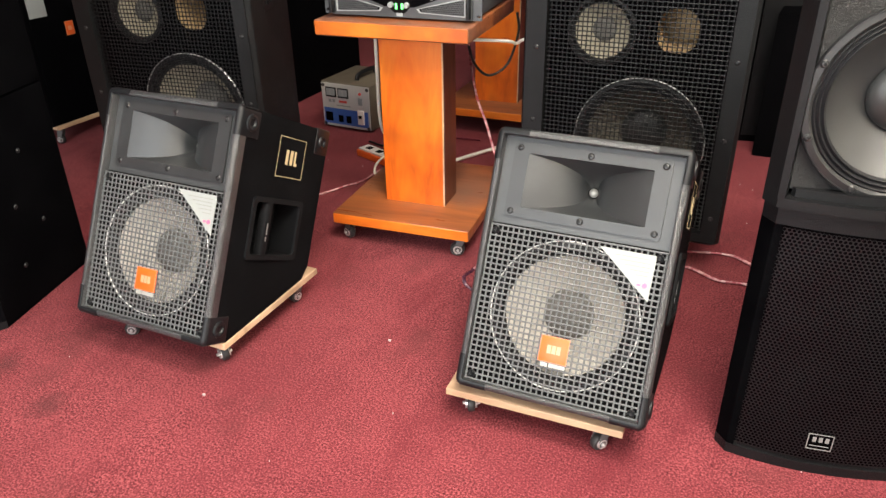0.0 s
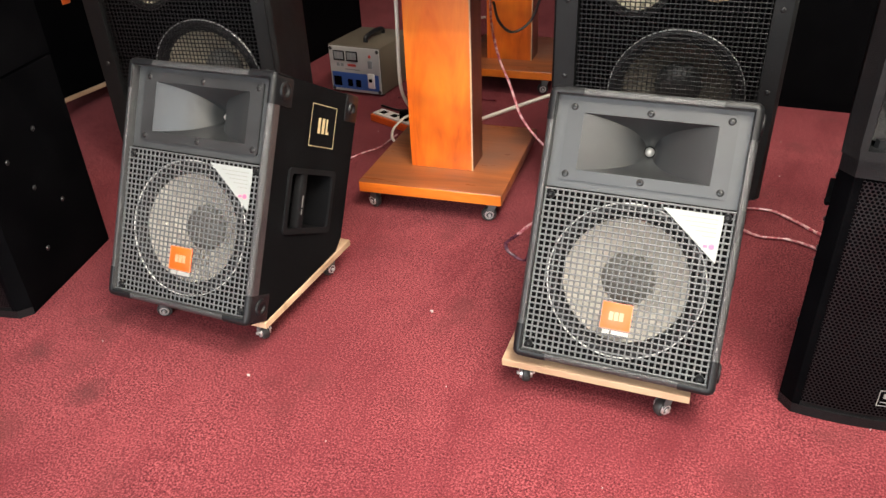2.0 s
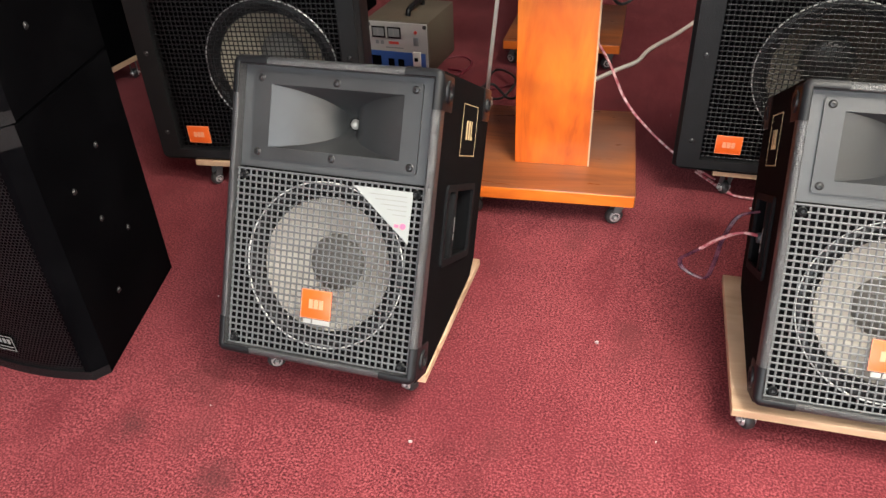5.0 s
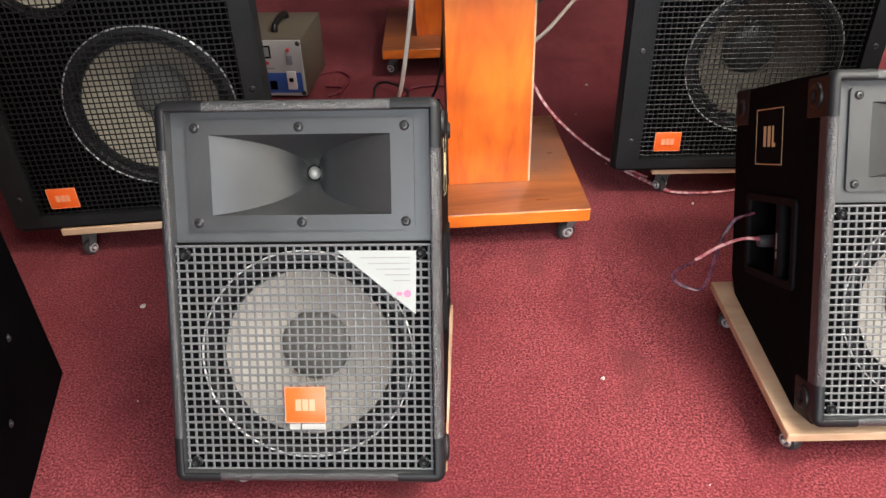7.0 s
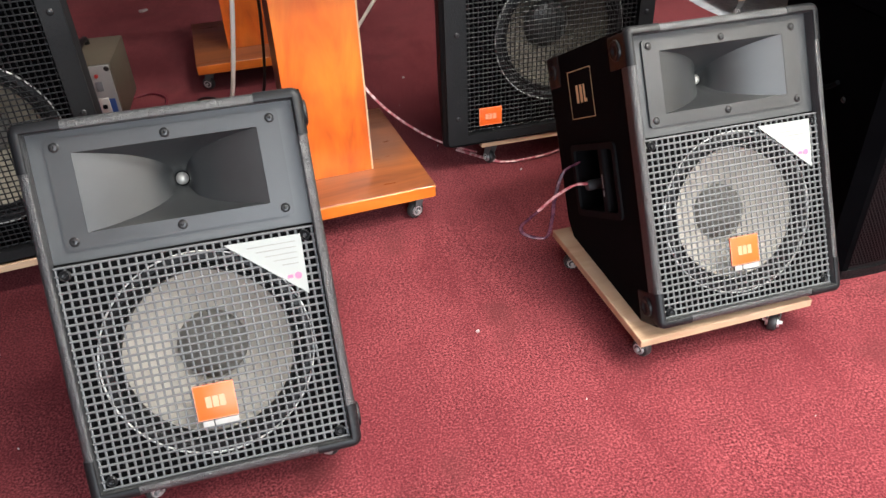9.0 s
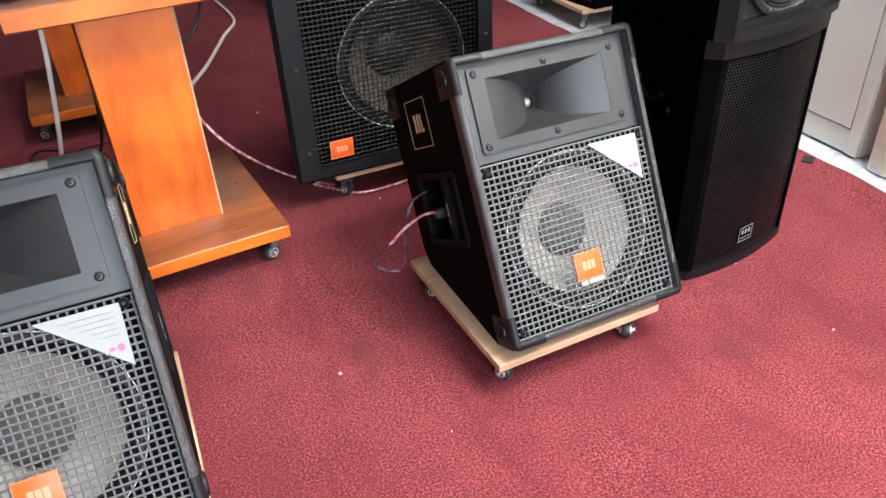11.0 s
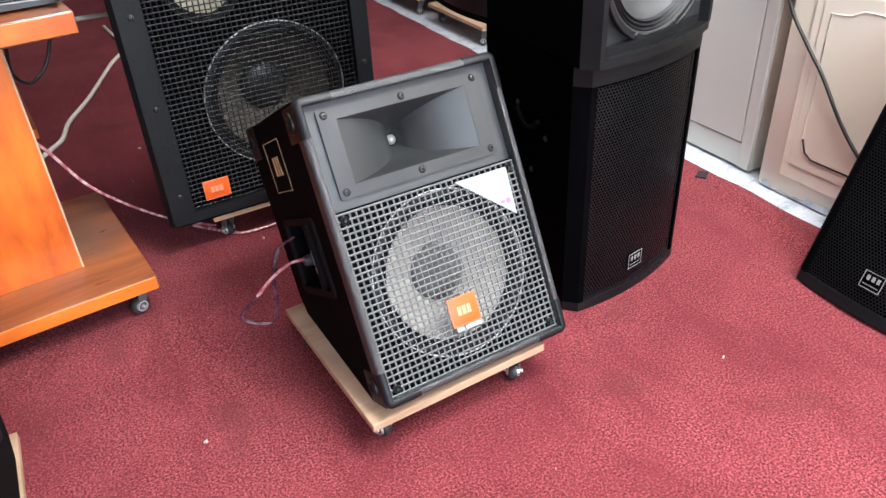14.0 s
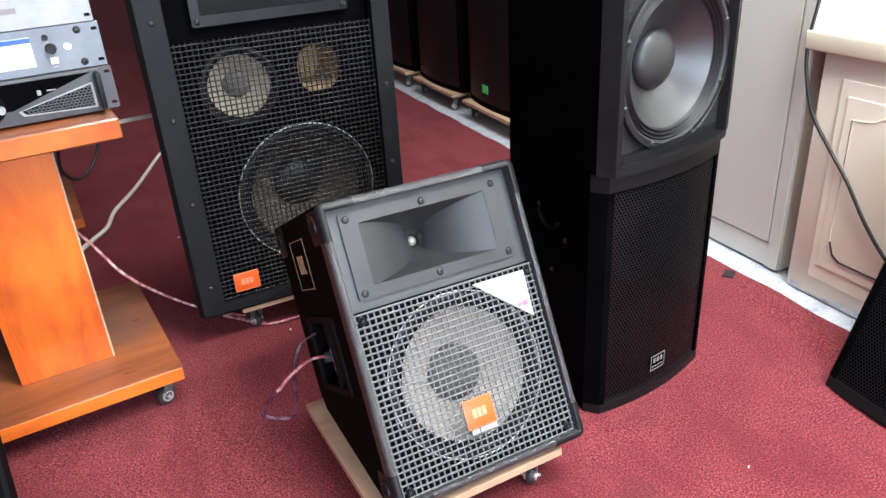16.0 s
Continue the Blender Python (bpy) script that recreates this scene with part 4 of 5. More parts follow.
def open_speaker(m, label, group):
    """The same box with its grille off: gritty recessed front and a large black woofer."""
    th = thing("open_speaker", label, "speaker", m, group)
    bm = bmesh.new()
    lo = [(-QW, 0.052), (-0.178, 0.035), (0.178, 0.035), (QW, 0.052), (QW - 0.112, QD), (-QW + 0.112, QD)]
    prism_z(bm, lo, 0.0, QH)
    front = [f for f in bm.faces if all(abs(v.co.y - 0.035) < 1e-4 for v in f.verts)]
    bmesh.ops.delete(bm, geom=front, context="FACES_ONLY")
    cab = part("cabinet", bm, SATIN, th)
    bm = bmesh.new()
    panel_with_holes(bm, rect(-0.178, 0.178, 0.03, QH - 0.03), [circle(-0.002, 0.190, 0.158)], 0.014)
    bmesh.ops.translate(bm, verts=bm.verts, vec=(0, 0.036, 0))
    part("baffle", bm, GRIT, cab, "gritty black painted front panel")
    n = 16
    for z0, z1 in ((0.0, 0.018), (QH - 0.03, QH)):
        bm = bmesh.new()
        prism_z(bm, [(-QW, 0.052)] + [(-0.178 + 0.356 * k / n, bow(-0.178 + 0.356 * k / n) - 0.004) for k in range(n + 1)] + [(QW, 0.052)], z0, z1)
        part("front_rail", bm, RAIL, cab)
    bm = bmesh.new()
    prism_z(bm, [(-0.155, 0.036)] + [(-0.15 + 0.30 * k / n, bow(-0.15 + 0.30 * k / n) + 0.012) for k in range(n + 1)] + [(0.155, 0.036)], 0.018, 0.034)
    part("front_ledge", bm, RAIL, cab)
    for s in (-1, 1):
        bm = bmesh.new()
        pl = [(s * QW, 0.052), (s * 0.180, 0.018), (s * 0.168, 0.016), (s * 0.160, 0.036)]
        prism_z(bm, pl if s < 0 else pl[::-1], 0.018, QH - 0.03)
        part("side_strip", bm, RAIL, cab)
    woofer(th, -0.002, 0.032, 0.190, 0.170, CONE_BLACK, CAP_BLACK, 0.36, 0.30, True, RUBBER)
    bm = bmesh.new()
    panel_with_holes(bm, round_rect(-0.075, 0.075, 0.392, 0.545, 0.012, 3), [rect(-0.06, 0.06, 0.405, 0.53)], 0.006, 0.05)
    bmesh.ops.translate(bm, verts=bm.verts, vec=(0.02, 0.030, 0))
    part("horn", bm, CORNER, th)
    return th


Q_YAW = -8.0
q_low = club_speaker(pose(0.645, 1.425, 0.0, 0, 0, Q_YAW), "black club speaker with a perforated steel grille", "stacked club speakers")
open_speaker(pose(0.634, 1.407, QH + 0.002, 0, 0, Q_YAW + 1), "black speaker with its grille off and woofer bare", "stacked club speakers")
LB = pose(-1.609, 1.747, 0.0, 0, 0, -18.0)
copy_thing(q_low, LB)
copy_thing(q_low, LB @ pose(0, 0.004, QH + 0.002, 0, 0, 0.6))

# the leaning one at the edge
F_YAW, F_LEAN = -108.0, 22.0
corner = Vector((0.922, 1.133, 0.0))
fm = pose(0, 0, 0, -F_LEAN, 0, F_YAW)
club_speaker(Matrix.Translation(corner - fm @ Vector((-0.178, 0.024, 0.0))) @ fm, "black wedge speaker leaning back, with a perforated grille", "", F_LEAN)


# ---- amplifier pedestals ----
def pedestal(m, label):
    """Varnished stand: base board on casters, a narrow column and a top board. y runs back from the front edge."""
    th = thing("wooden_stand", label, "stand", m, "wooden stands")
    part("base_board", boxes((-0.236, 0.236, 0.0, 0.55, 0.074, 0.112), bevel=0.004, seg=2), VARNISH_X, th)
    bm = boxes((-0.105, 0.105, 0.150, 0.156, 0.112, 0.688), bevel=0.0012, seg=1)
    col = part("column", bm, VARNISH_Z, th, "orange varnished column front")
    part("column_side", boxes((0.0995, 0.1045, 0.156, 0.268, 0.112, 0.688)), WALNUT_SHADED, col, "stained column side, darkened with its shade")
    part("column_side", boxes((-0.1045, -0.0995, 0.156, 0.268, 0.112, 0.688)), WALNUT_SHADED, col)
    part("column_back", boxes((-0.1045, 0.1045, 0.268, 0.274, 0.112, 0.688)), WALNUT_SHADED, col)
    part("column_edge", boxes((0.1015, 0.1058, 0.1492, 0.1535, 0.1125, 0.6875)), RAW_WOOD, col, "pale worn plywood edge")
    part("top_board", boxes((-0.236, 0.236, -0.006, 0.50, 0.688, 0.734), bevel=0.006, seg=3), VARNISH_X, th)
    # strips added so the front edges stay brighter than the darkened tops
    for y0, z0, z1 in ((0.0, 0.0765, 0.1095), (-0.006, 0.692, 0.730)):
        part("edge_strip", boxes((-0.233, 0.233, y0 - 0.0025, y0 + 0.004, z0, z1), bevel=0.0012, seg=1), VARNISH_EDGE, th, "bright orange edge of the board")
    k = 0
    for x in (-0.195, 0.195):
        for y in (0.045, 0.505):
            caster(th, x, y, 0.074, (60, 150, 110, 20)[k], 0.024)
            k += 1
    return th


STAND = pose(-0.394, 2.285, 0, 0, 0, -11.8)
stand = pedestal(STAND, "orange varnished wooden stand carrying rack amplifiers")
tagged(copy_thing(stand, pose(-0.204, 3.462, 0, 0, 0, -14.0)), "orange varnished wooden stand behind the first")


# ---- rack units ----
def ears(th, w, h, material):
    for s in (-1, 1):
        bm = bmesh.new()
        xs = sorted((s * w, s * 0.2415))
        panel_with_holes(bm, round_rect(xs[0], xs[1], 0.0, h, 0.004, 3), [round_rect(s * 0.232 - 0.0055, s * 0.232 + 0.0055, z - 0.003, z + 0.003, 0.0028, 3) for z in (0.012, h - 0.012)], 0.003)
        part("rack_ear", bm, material, th)


def amplifier(m):
    h = 0.088
    th = thing("power_amplifier", "charcoal rack power amplifier with slanted vents", "amplifier", m)
    part("case", boxes((-0.215, 0.215, 0.004, 0.40, 0.0, h), bevel=0.002), AMP_METAL, th)
    ears(th, 0.214, h, AMP_METAL)
    part("face", boxes((-0.215, 0.215, -0.010, 0.004, 0.0, h), bevel=0.003), AMP_METAL, th)
    for s in (-1, 1):
        # wedge-shaped vent: bright trim, dark recess, small slots
        out = [(s * 0.060, 0.016), (s * 0.198, 0.010), (s * 0.198, 0.062), (s * 0.052, 0.026)]
        mid = Vector((s * 0.135, 0.028))
        inn = [(x + (mid.x - x) * 0.07, z + (mid.y - z) * 0.14) for x, z in out]
        bm = bmesh.new()
        panel_with_holes(bm, out, [inn], 0.004)
        bmesh.ops.translate(bm, verts=bm.verts, vec=(0, -0.0125, 0))
        v = part("vent", bm, SILVER, th, "wedge-shaped vent with bright trim")
        bm = bmesh.new()
        a = [bm.verts.new((x, -0.0105, z)) for x, z in inn]
        bm.faces.new(a if s > 0 else a[::-1])
        part("vent_backing", bm, VOID, v)
        bm = bmesh.new()
        for r in range(9):
            z = 0.014 + r * 0.0055
            for c in range(18):
                x = 0.066 + c * 0.0075 + (0.00375 if r % 2 else 0)
                top = 0.026 + (x - 0.052) * 0.036 / 0.146 - 0.004
                if 0.064 < x < 0.19 and z < top:
                    xa, xb = sorted((s * x, s * (x + 0.0022)))
                    box(bm, xa, xb, -0.0118, -0.0104, z, z + 0.0052)
            xa, xb = sorted((s * 0.066, s * 0.194))
            zt = 0.026 + (0.19 - 0.052) * 0.036 / 0.146
            if z < zt - 0.006:
                x_start = max(0.066, 0.052 + (z + 0.004 - 0.026) * 0.146 / 0.036)
                xa, xb = sorted((s * x_start, s * 0.194))
                box(bm, xa, xb, -0.0118, -0.0104, z - 0.0008, z + 0.0008)
        part("vent_mesh", bm, AMP_METAL, v)
        xa, xb = sorted((s * 0.203, s * 0.214))
        part("handle", boxes((xa, xb, -0.034, -0.008, 0.006, h - 0.006), bevel=0.004), CORNER, th, "upright black rack handle")
    bm = bmesh.new()
    pts = [(-0.20, h - 0.006), (-0.045, 0.030), (0.045, 0.030), (0.20, h - 0.006)]
    a = [bm.verts.new((x, -0.0112, z)) for x, z in pts]
    bm.faces.new(a)
    part("dark_panel", bm, SATIN, th)
    bm = bmesh.new()
    lathe(bm, [(0.0, -0.002), (0.030, -0.002), (0.034, 0.0)], 32, pose(0, -0.011, 0.044))
    d = part("display", bm, VOID, th, "round display with green lights")
    part("lamp_green", boxes((-0.012, -0.006, -0.0145, -0.0125, 0.024, 0.040), (0.006, 0.012, -0.0145, -0.0125, 0.024, 0.040)), LED_GREEN, d, "small green level lights")
    for s in (-1, 1):
        bm = bmesh.new()
        lathe(bm, [(0.0, -0.012), (0.007, -0.012), (0.008, 0.0)], 18, pose(s * 0.024, -0.0125, 0.036))
        part("knob", bm, SILVER, d)
    part("plate", boxes((-0.009, 0.009, -0.0125, -0.0095, 0.004, 0.022)), SILVER, th)
    part("mark", boxes((0.094, 0.101, -0.0122, -0.011, 0.052, 0.062), (0.112, 0.128, -0.0122, -0.011, 0.058, 0.060)), WHITE_MARK, th)
    return th


def processor(m):
    h = 0.088
    th = thing("speaker_processor", "blue-grey rack processor with a lit screen", "processor", m)
    part("case", boxes((-0.215, 0.215, 0.003, 0.25, 0.0, h - 0.001), bevel=0.002), AMP_METAL, th)
    part("face", boxes((-0.2415, 0.2415, -0.004, 0.003, 0.0, h - 0.001), bevel=0.001, seg=1), AMP_BLUE, th)
    s = part("screen", boxes((-0.02, 0.112, -0.0055, -0.004, 0.016, 0.072)), SCREEN, th, "lit pale-blue screen")
    part("screen_bar", boxes((-0.02, 0.112, -0.006, -0.0054, 0.062, 0.0715)), REG_BLUE, s)
    bm = bmesh.new()
    lathe(bm, [(0.0, -0.014), (0.009, -0.014), (0.0105, 0.0)], 24, pose(0.145, -0.004, 0.046))
    part("knob", bm, CORNER, th)
    bm = bmesh.new()
    lathe(bm, [(0.0, -0.006), (0.005, -0.006), (0.006, 0.0)], 18, pose(0.140, -0.004, 0.068))
    part("button", bm, CORNER, th)
    bm = bmesh.new()
    lathe(bm, [(0.0, -0.003), (0.006, -0.003), (0.007, 0.0)], 18, pose(0.176, -0.004, 0.046))
    part("lamp", bm, LED_WHITE, th, "round white power light")
    part("switch", boxes((0.139, 0.153, -0.0075, -0.004, 0.016, 0.029), bevel=0.001), PLASTIC_WHITE, th)
    part("caption", boxes((0.142, 0.150, -0.0046, -0.004, 0.009, 0.012), (0.135, 0.144, -0.0046, -0.004, 0.0575, 0.060)), WHITE_MARK, th)
    for x in (-0.2, 0.2):
        for z in (0.012, h - 0.013):
            screw(th, x, -0.004, z)
    for x in (-0.232, 0.232):
        part("ear_slot", boxes((x - 0.0055, x + 0.0055, -0.0045, -0.0035, 0.010, 0.016)), VOID, th)
        part("ear_slot", boxes((x - 0.0055, x + 0.0055, -0.0045, -0.0035, h - 0.017, h - 0.011)), VOID, th)
    return th


def mixer_unit(m):
    h = 0.088
    th = thing("rack_unit", "silver rack unit on top of the stack", "rack unit", m)
    part("case", boxes((-0.215, 0.215, 0.003, 0.25, 0.0, h), bevel=0.002), AMP_METAL, th)
    part("face", boxes((-0.2415, 0.2415, -0.004, 0.003, 0.0, h), bevel=0.001, seg=1), SILVER, th)
    for x in (-0.232, 0.232):
        part("ear_slot", boxes((x - 0.0055, x + 0.0055, -0.0045, -0.0035, 0.010, 0.016)), VOID, th)
    part("caption", boxes((0.02, 0.11, -0.0046, -0.004, 0.030, 0.040)), GREY_MARK, th)
    return th


RACK = STAND @ pose(0.012, 0.062, 0.740)
amplifier(RACK)
for s in (-0.17, 0.17):
    for d in (0.03, 0.34):
        bm = bmesh.new()
        lathe(bm, [(0.0, 0.0), (0.010, 0.0), (0.012, 0.006), (0.0, 0.006)], 14, pose(s, d, 0.0, -90, 0, 0))
        part("foot", bm, RUBBER, bpy.data.objects["power_amplifier"])
processor(RACK @ pose(-0.004, 0.004, 0.0895))
mixer_unit(RACK @ pose(-0.010, 0.002, 0.178))


# ---- voltage regulator ----
def regulator(m):
    th = thing("voltage_regulator", "olive-brown voltage regulator box with two meters", "regulator", m)
    w, h, d = 0.112, 0.185, 0.26
    part("case", boxes((-w, w, 0.003, d, 0.008, h), bevel=0.003), REG_BROWN, th)
    f = part("face", boxes((-w + 0.004, w - 0.004, -0.002, 0.003, 0.010, h - 0.004), bevel=0.0008, seg=1), REG_WHITE, th)
    part("blue_panel", boxes((-w + 0.010, w - 0.012, -0.0028, -0.002, 0.020, 0.083)), REG_BLUE, f)
    for k, x in enumerate((-0.088, -0.032)):
        g = part("meter", boxes((x, x + 0.048, -0.006, -0.002, 0.128, 0.166), bevel=0.001), SATIN, f, "square needle meter")
        part("meter_face", boxes((x + 0.004, x + 0.044, -0.0066, -0.0058, 0.134, 0.162)), METER, g)
        part("needle", boxes((x + 0.022, x + 0.0235, -0.0072, -0.0065, 0.137, 0.158)), WHITE_MARK, g)
    part("socket", boxes((-0.096, -0.062, -0.0042, -0.0028, 0.030, 0.066), bevel=0.001), SATIN, f)
    part("socket", boxes((-0.036, -0.014, -0.0042, -0.0028, 0.030, 0.058), bevel=0.001), SATIN, f)
    part("socket", boxes((0.000, 0.022, -0.0042, -0.0028, 0.030, 0.058), bevel=0.001), SATIN, f)
    part("breaker", boxes((0.056, 0.084, -0.010, -0.002, 0.032, 0.088), bevel=0.002), PLASTIC_WHITE, f, "white breaker switch")
    part("breaker_lever", boxes((0.064, 0.076, -0.016, -0.010, 0.058, 0.070), bevel=0.001), SATIN, f)
    part("switch", boxes((0.060, 0.078, -0.006, -0.002, 0.108, 0.136), bevel=0.001), METER, f)
    bm = bmesh.new()
    lathe(bm, [(0.0, -0.004), (0.005, -0.004), (0.006, 0.0)], 14, pose(0.068, -0.002, 0.152))
    part("lamp", bm, REG_RED, f)
    part("red_bar", boxes((-0.030, 0.006, -0.0027, -0.0015, 0.108, 0.117)), REG_RED, f)
    part("caption", boxes((-0.042, 0.022, -0.0027, -0.0015, 0.094, 0.098), (-0.078, -0.066, -0.0027, -0.0015, 0.106, 0.118), (-0.060, -0.048, -0.0027, -0.0015, 0.106, 0.118)), METER, f)
    bm = bmesh.new()
    line = smooth_points([(0.02, 0.06, h), (0.02, 0.07, h + 0.018), (0.02, 0.13, h + 0.024), (0.02, 0.19, h + 0.018), (0.02, 0.20, h)], 6)
    tube(bm, line, 0.009, 8)
    part("handle", bm, CORNER, th, "black strap carrying handle")
    for x in (-w + 0.012, w - 0.012):
        for z in (0.018, h - 0.014):
            screw(f, x, -0.002, z)
    for x in (-0.09, 0.09):
        for y in (0.03, d - 0.03):
            bm = bmesh.new()
            lathe(bm, [(0.0, 0.0), (0.010, 0.0), (0.012, 0.008), (0.0, 0.008)], 12, pose(x, y, 0.0, -90, 0, 0) @ pose(0, -0.008, 0))
            part("foot", bm, RUBBER, th)
    return th


regulator(pose(-0.860, 3.462, 0.0, 0, 0, -19.0) @ Matrix.Scale(1.2, 4))


# ---- power strip and cables round the stands ----
ps = thing("power_strip", "orange and white power strip on the carpet", "power strip", pose(-0.60, 3.07, 0.0, 0, 0, -38.0))
part("body", boxes((-0.15, 0.15, -0.035, 0.035, 0.0, 0.030), bevel=0.004), ORANGE, ps)
part("cover", boxes((-0.14, 0.14, -0.028, 0.028, 0.030, 0.038), bevel=0.002), PLASTIC_WHITE, ps)
for k in range(4):
    part("socket", boxes((-0.115 + 0.065 * k, -0.085 + 0.065 * k, -0.014, 0.014, 0.0375, 0.0392)), VOID, ps)
part("plug", boxes((0.012, 0.055, -0.020, 0.020, 0.038, 0.075), bevel=0.006), SATIN, ps, "black mains plug")
part("plug", boxes((0.075, 0.115, -0.018, 0.018, 0.038, 0.070), bevel=0.006), PLASTIC_WHITE, ps, "white mains plug")

cable("white_cable", [(-0.505, 3.02, 0.07), (-0.52, 2.95, 0.11), (-0.527, 2.78, 0.22), (-0.525, 2.68, 0.33), (-0.507, 2.60, 0.56), (-0.50, 2.58, 0.69), (-0.48, 2.60, 0.74)], 0.0062, WHITE_CABLE, "off-white cable hanging from the amplifier stand")
cable("black_cable", [(-0.56, 3.05, 0.07), (-0.50, 3.08, 0.10), (-0.43, 3.06, 0.05), (-0.36, 2.98, 0.16), (-0.36, 2.86, 0.45), (-0.38, 2.80, 0.70), (-0.38, 2.76, 0.745)], 0.0048, BLACK_CABLE, "black cable hanging behind the stand")
cable("black_cable", [(-0.20, 2.60, 0.60), (-0.185, 2.68, 0.52), (-0.14, 2.72, 0.475), (-0.08, 2.74, 0.51), (-0.045, 2.72, 0.62), (-0.05, 2.70, 0.69)], 0.0045, BLACK_CABLE, "black cable looping under the stand top")
cable("white_cable", [(-0.32, 3.08, 0.009), (-0.25, 3.15, 0.009), (-0.20, 3.20, 0.009), (-0.02, 3.377, 0.009), (0.047, 3.436, 0.009), (0.125, 3.506, 0.009), (0.212, 3.649, 0.009), (0.384, 3.846, 0.009), (0.639, 4.18, 0.009), (0.81, 4.40, 0.008), (0.93, 4.85, 0.008)], 0.0085, WHITE_CABLE, "off-white cable lying across the carpet")
cable("white_cable", [(-0.20, 2.62, 0.618), (-0.08, 2.66, 0.606), (-0.05, 2.70, 0.590), (-0.02, 2.66, 0.612), (0.05, 2.72, 0.595), (0.16, 2.84, 0.56)], 0.0055, WHITE_CABLE, "off-white cable from the rack to the speaker")
cable("white_cable", [(-0.30, 2.90, 0.008), (-0.22, 2.93, 0.02), (-0.17, 2.88, 0.03), (-0.19, 2.82, 0.02), (-0.26, 2.85, 0.01), (-0.20, 2.90, 0.03), (-0.10, 2.95, 0.012)], 0.0050, WHITE_CABLE, "coil of off-white cable on the carpet")
cable("twin_wire", [(-0.21, 2.75, 0.70), (-0.22, 2.86, 0.50), (-0.195, 2.86, 0.36), (-0.15, 2.77, 0.28), (-0.105, 2.69, 0.185), (-0.03, 2.655, 0.10), (0.06, 2.60, 0.03), (0.14, 2.50, 0.007)], 0.0024, TWIN_WIRE, "clear pink twin wire sagging from the stand", 0.0022)
cable("twin_wire", [(0.10, 2.55, 0.007), (0.145, 2.44, 0.007), (0.181, 2.393, 0.007), (0.30, 2.361, 0.007), (0.42, 2.37, 0.007), (0.545, 2.375, 0.007), (0.663, 2.364, 0.007), (0.716, 2.307, 0.007), (0.78, 2.20, 0.007)], 0.0034, TWIN_WIRE, "clear pink twin speaker wire on the carpet", 0.0030)
cable("twin_wire", [(0.42, 2.30, 0.007), (0.522, 2.269, 0.007), (0.596, 2.198, 0.007), (0.678, 2.18, 0.007), (0.76, 2.10, 0.007), (0.80, 1.95, 0.007)], 0.0034, TWIN_WIRE, "clear pink twin speaker wire on the carpet", 0.0030)
cable("thin_wire", [(-0.90, 2.62, 0.005), (-0.777, 2.712, 0.005), (-0.70, 2.80, 0.005), (-0.652, 2.846, 0.005), (-0.60, 2.96, 0.01)], 0.0032, TWIN_WIRE, "thin pale wire on the carpet", 0.0)
cable("twin_wire", [(-0.012, 1.817, 0.257), (-0.05, 1.826, 0.261), (-0.082, 1.850, 0.232), (-0.110, 1.872, 0.193)], 0.0029, TWIN_WIRE, "clear pink twin wire plugged into the monitor", 0.0025)
cable("twin_wire", [(-0.110, 1.872, 0.193), (-0.128, 1.885, 0.170), (-0.142, 1.894, 0.151), (-0.136, 1.888, 0.131), (-0.105, 1.870, 0.118), (-0.088, 1.862, 0.124), (-0.078, 1.862, 0.165), (-0.070, 1.866, 0.215), (-0.045, 1.872, 0.270), (-0.005, 1.868, 0.285)], 0.0029, DARK_TWIN, "dark purple twin wire behind the monitor", 0.0025)
bm = bmesh.new()
lathe(bm, [(0.0, -0.030), (0.0075, -0.030), (0.009, -0.026), (0.012, -0.012), (0.012, 0.020), (0.010, 0.030), (0.0, 0.030)], 20, pose(0.010, 1.812, 0.252, 0, -12, 74))
tagged(new("cable_plug", finish("cable_plug", bm, AMP_METAL)), "dark grey cable plug in the monitor's handle recess", "plug")
cable("white_cable", [(-0.53, 3.03, 0.07), (-0.57, 2.97, 0.075), (-0.61, 2.93, 0.04), (-0.60, 2.89, 0.012), (-0.54, 2.88, 0.012), (-0.49, 2.92, 0.012)], 0.0050, WHITE_CABLE, "off-white cable curling off the power strip")
cable("red_cable", [(-0.66, 3.50, 0.006), (-0.60, 3.46, 0.006), (-0.62, 3.36, 0.006), (-0.54, 3.26, 0.006), (-0.42, 3.30, 0.006), (-0.34, 3.38, 0.006), (-0.22, 3.36, 0.006)], 0.0042, RED_CABLE, "dark red cable tangled on the carpet")
cable("red_cable", [(-0.70, 3.62, 0.006), (-0.60, 3.64, 0.006), (-0.56, 3.56, 0.006), (-0.60, 3.44, 0.010), (-0.66, 3.40, 0.006)], 0.0042, RED_CABLE, "dark red cable tangled on the carpet")
cable("black_cable", [(-0.72, 3.30, 0.006), (-0.62, 3.24, 0.006), (-0.52, 3.30, 0.006), (-0.48, 3.44, 0.006), (-0.44, 3.40, 0.03), (-0.40, 3.24, 0.05), (-0.46, 3.12, 0.03), (-0.54, 3.08, 0.05)], 0.0048, BLACK_CABLE, "black mains cable lying on the carpet")


# ---- right-hand side: cupboard, counter and its cable ----
def in_room(x, y, z=0.0, turn=0.0):
    return ROOM @ pose(x, y, z, 0, 0, turn)


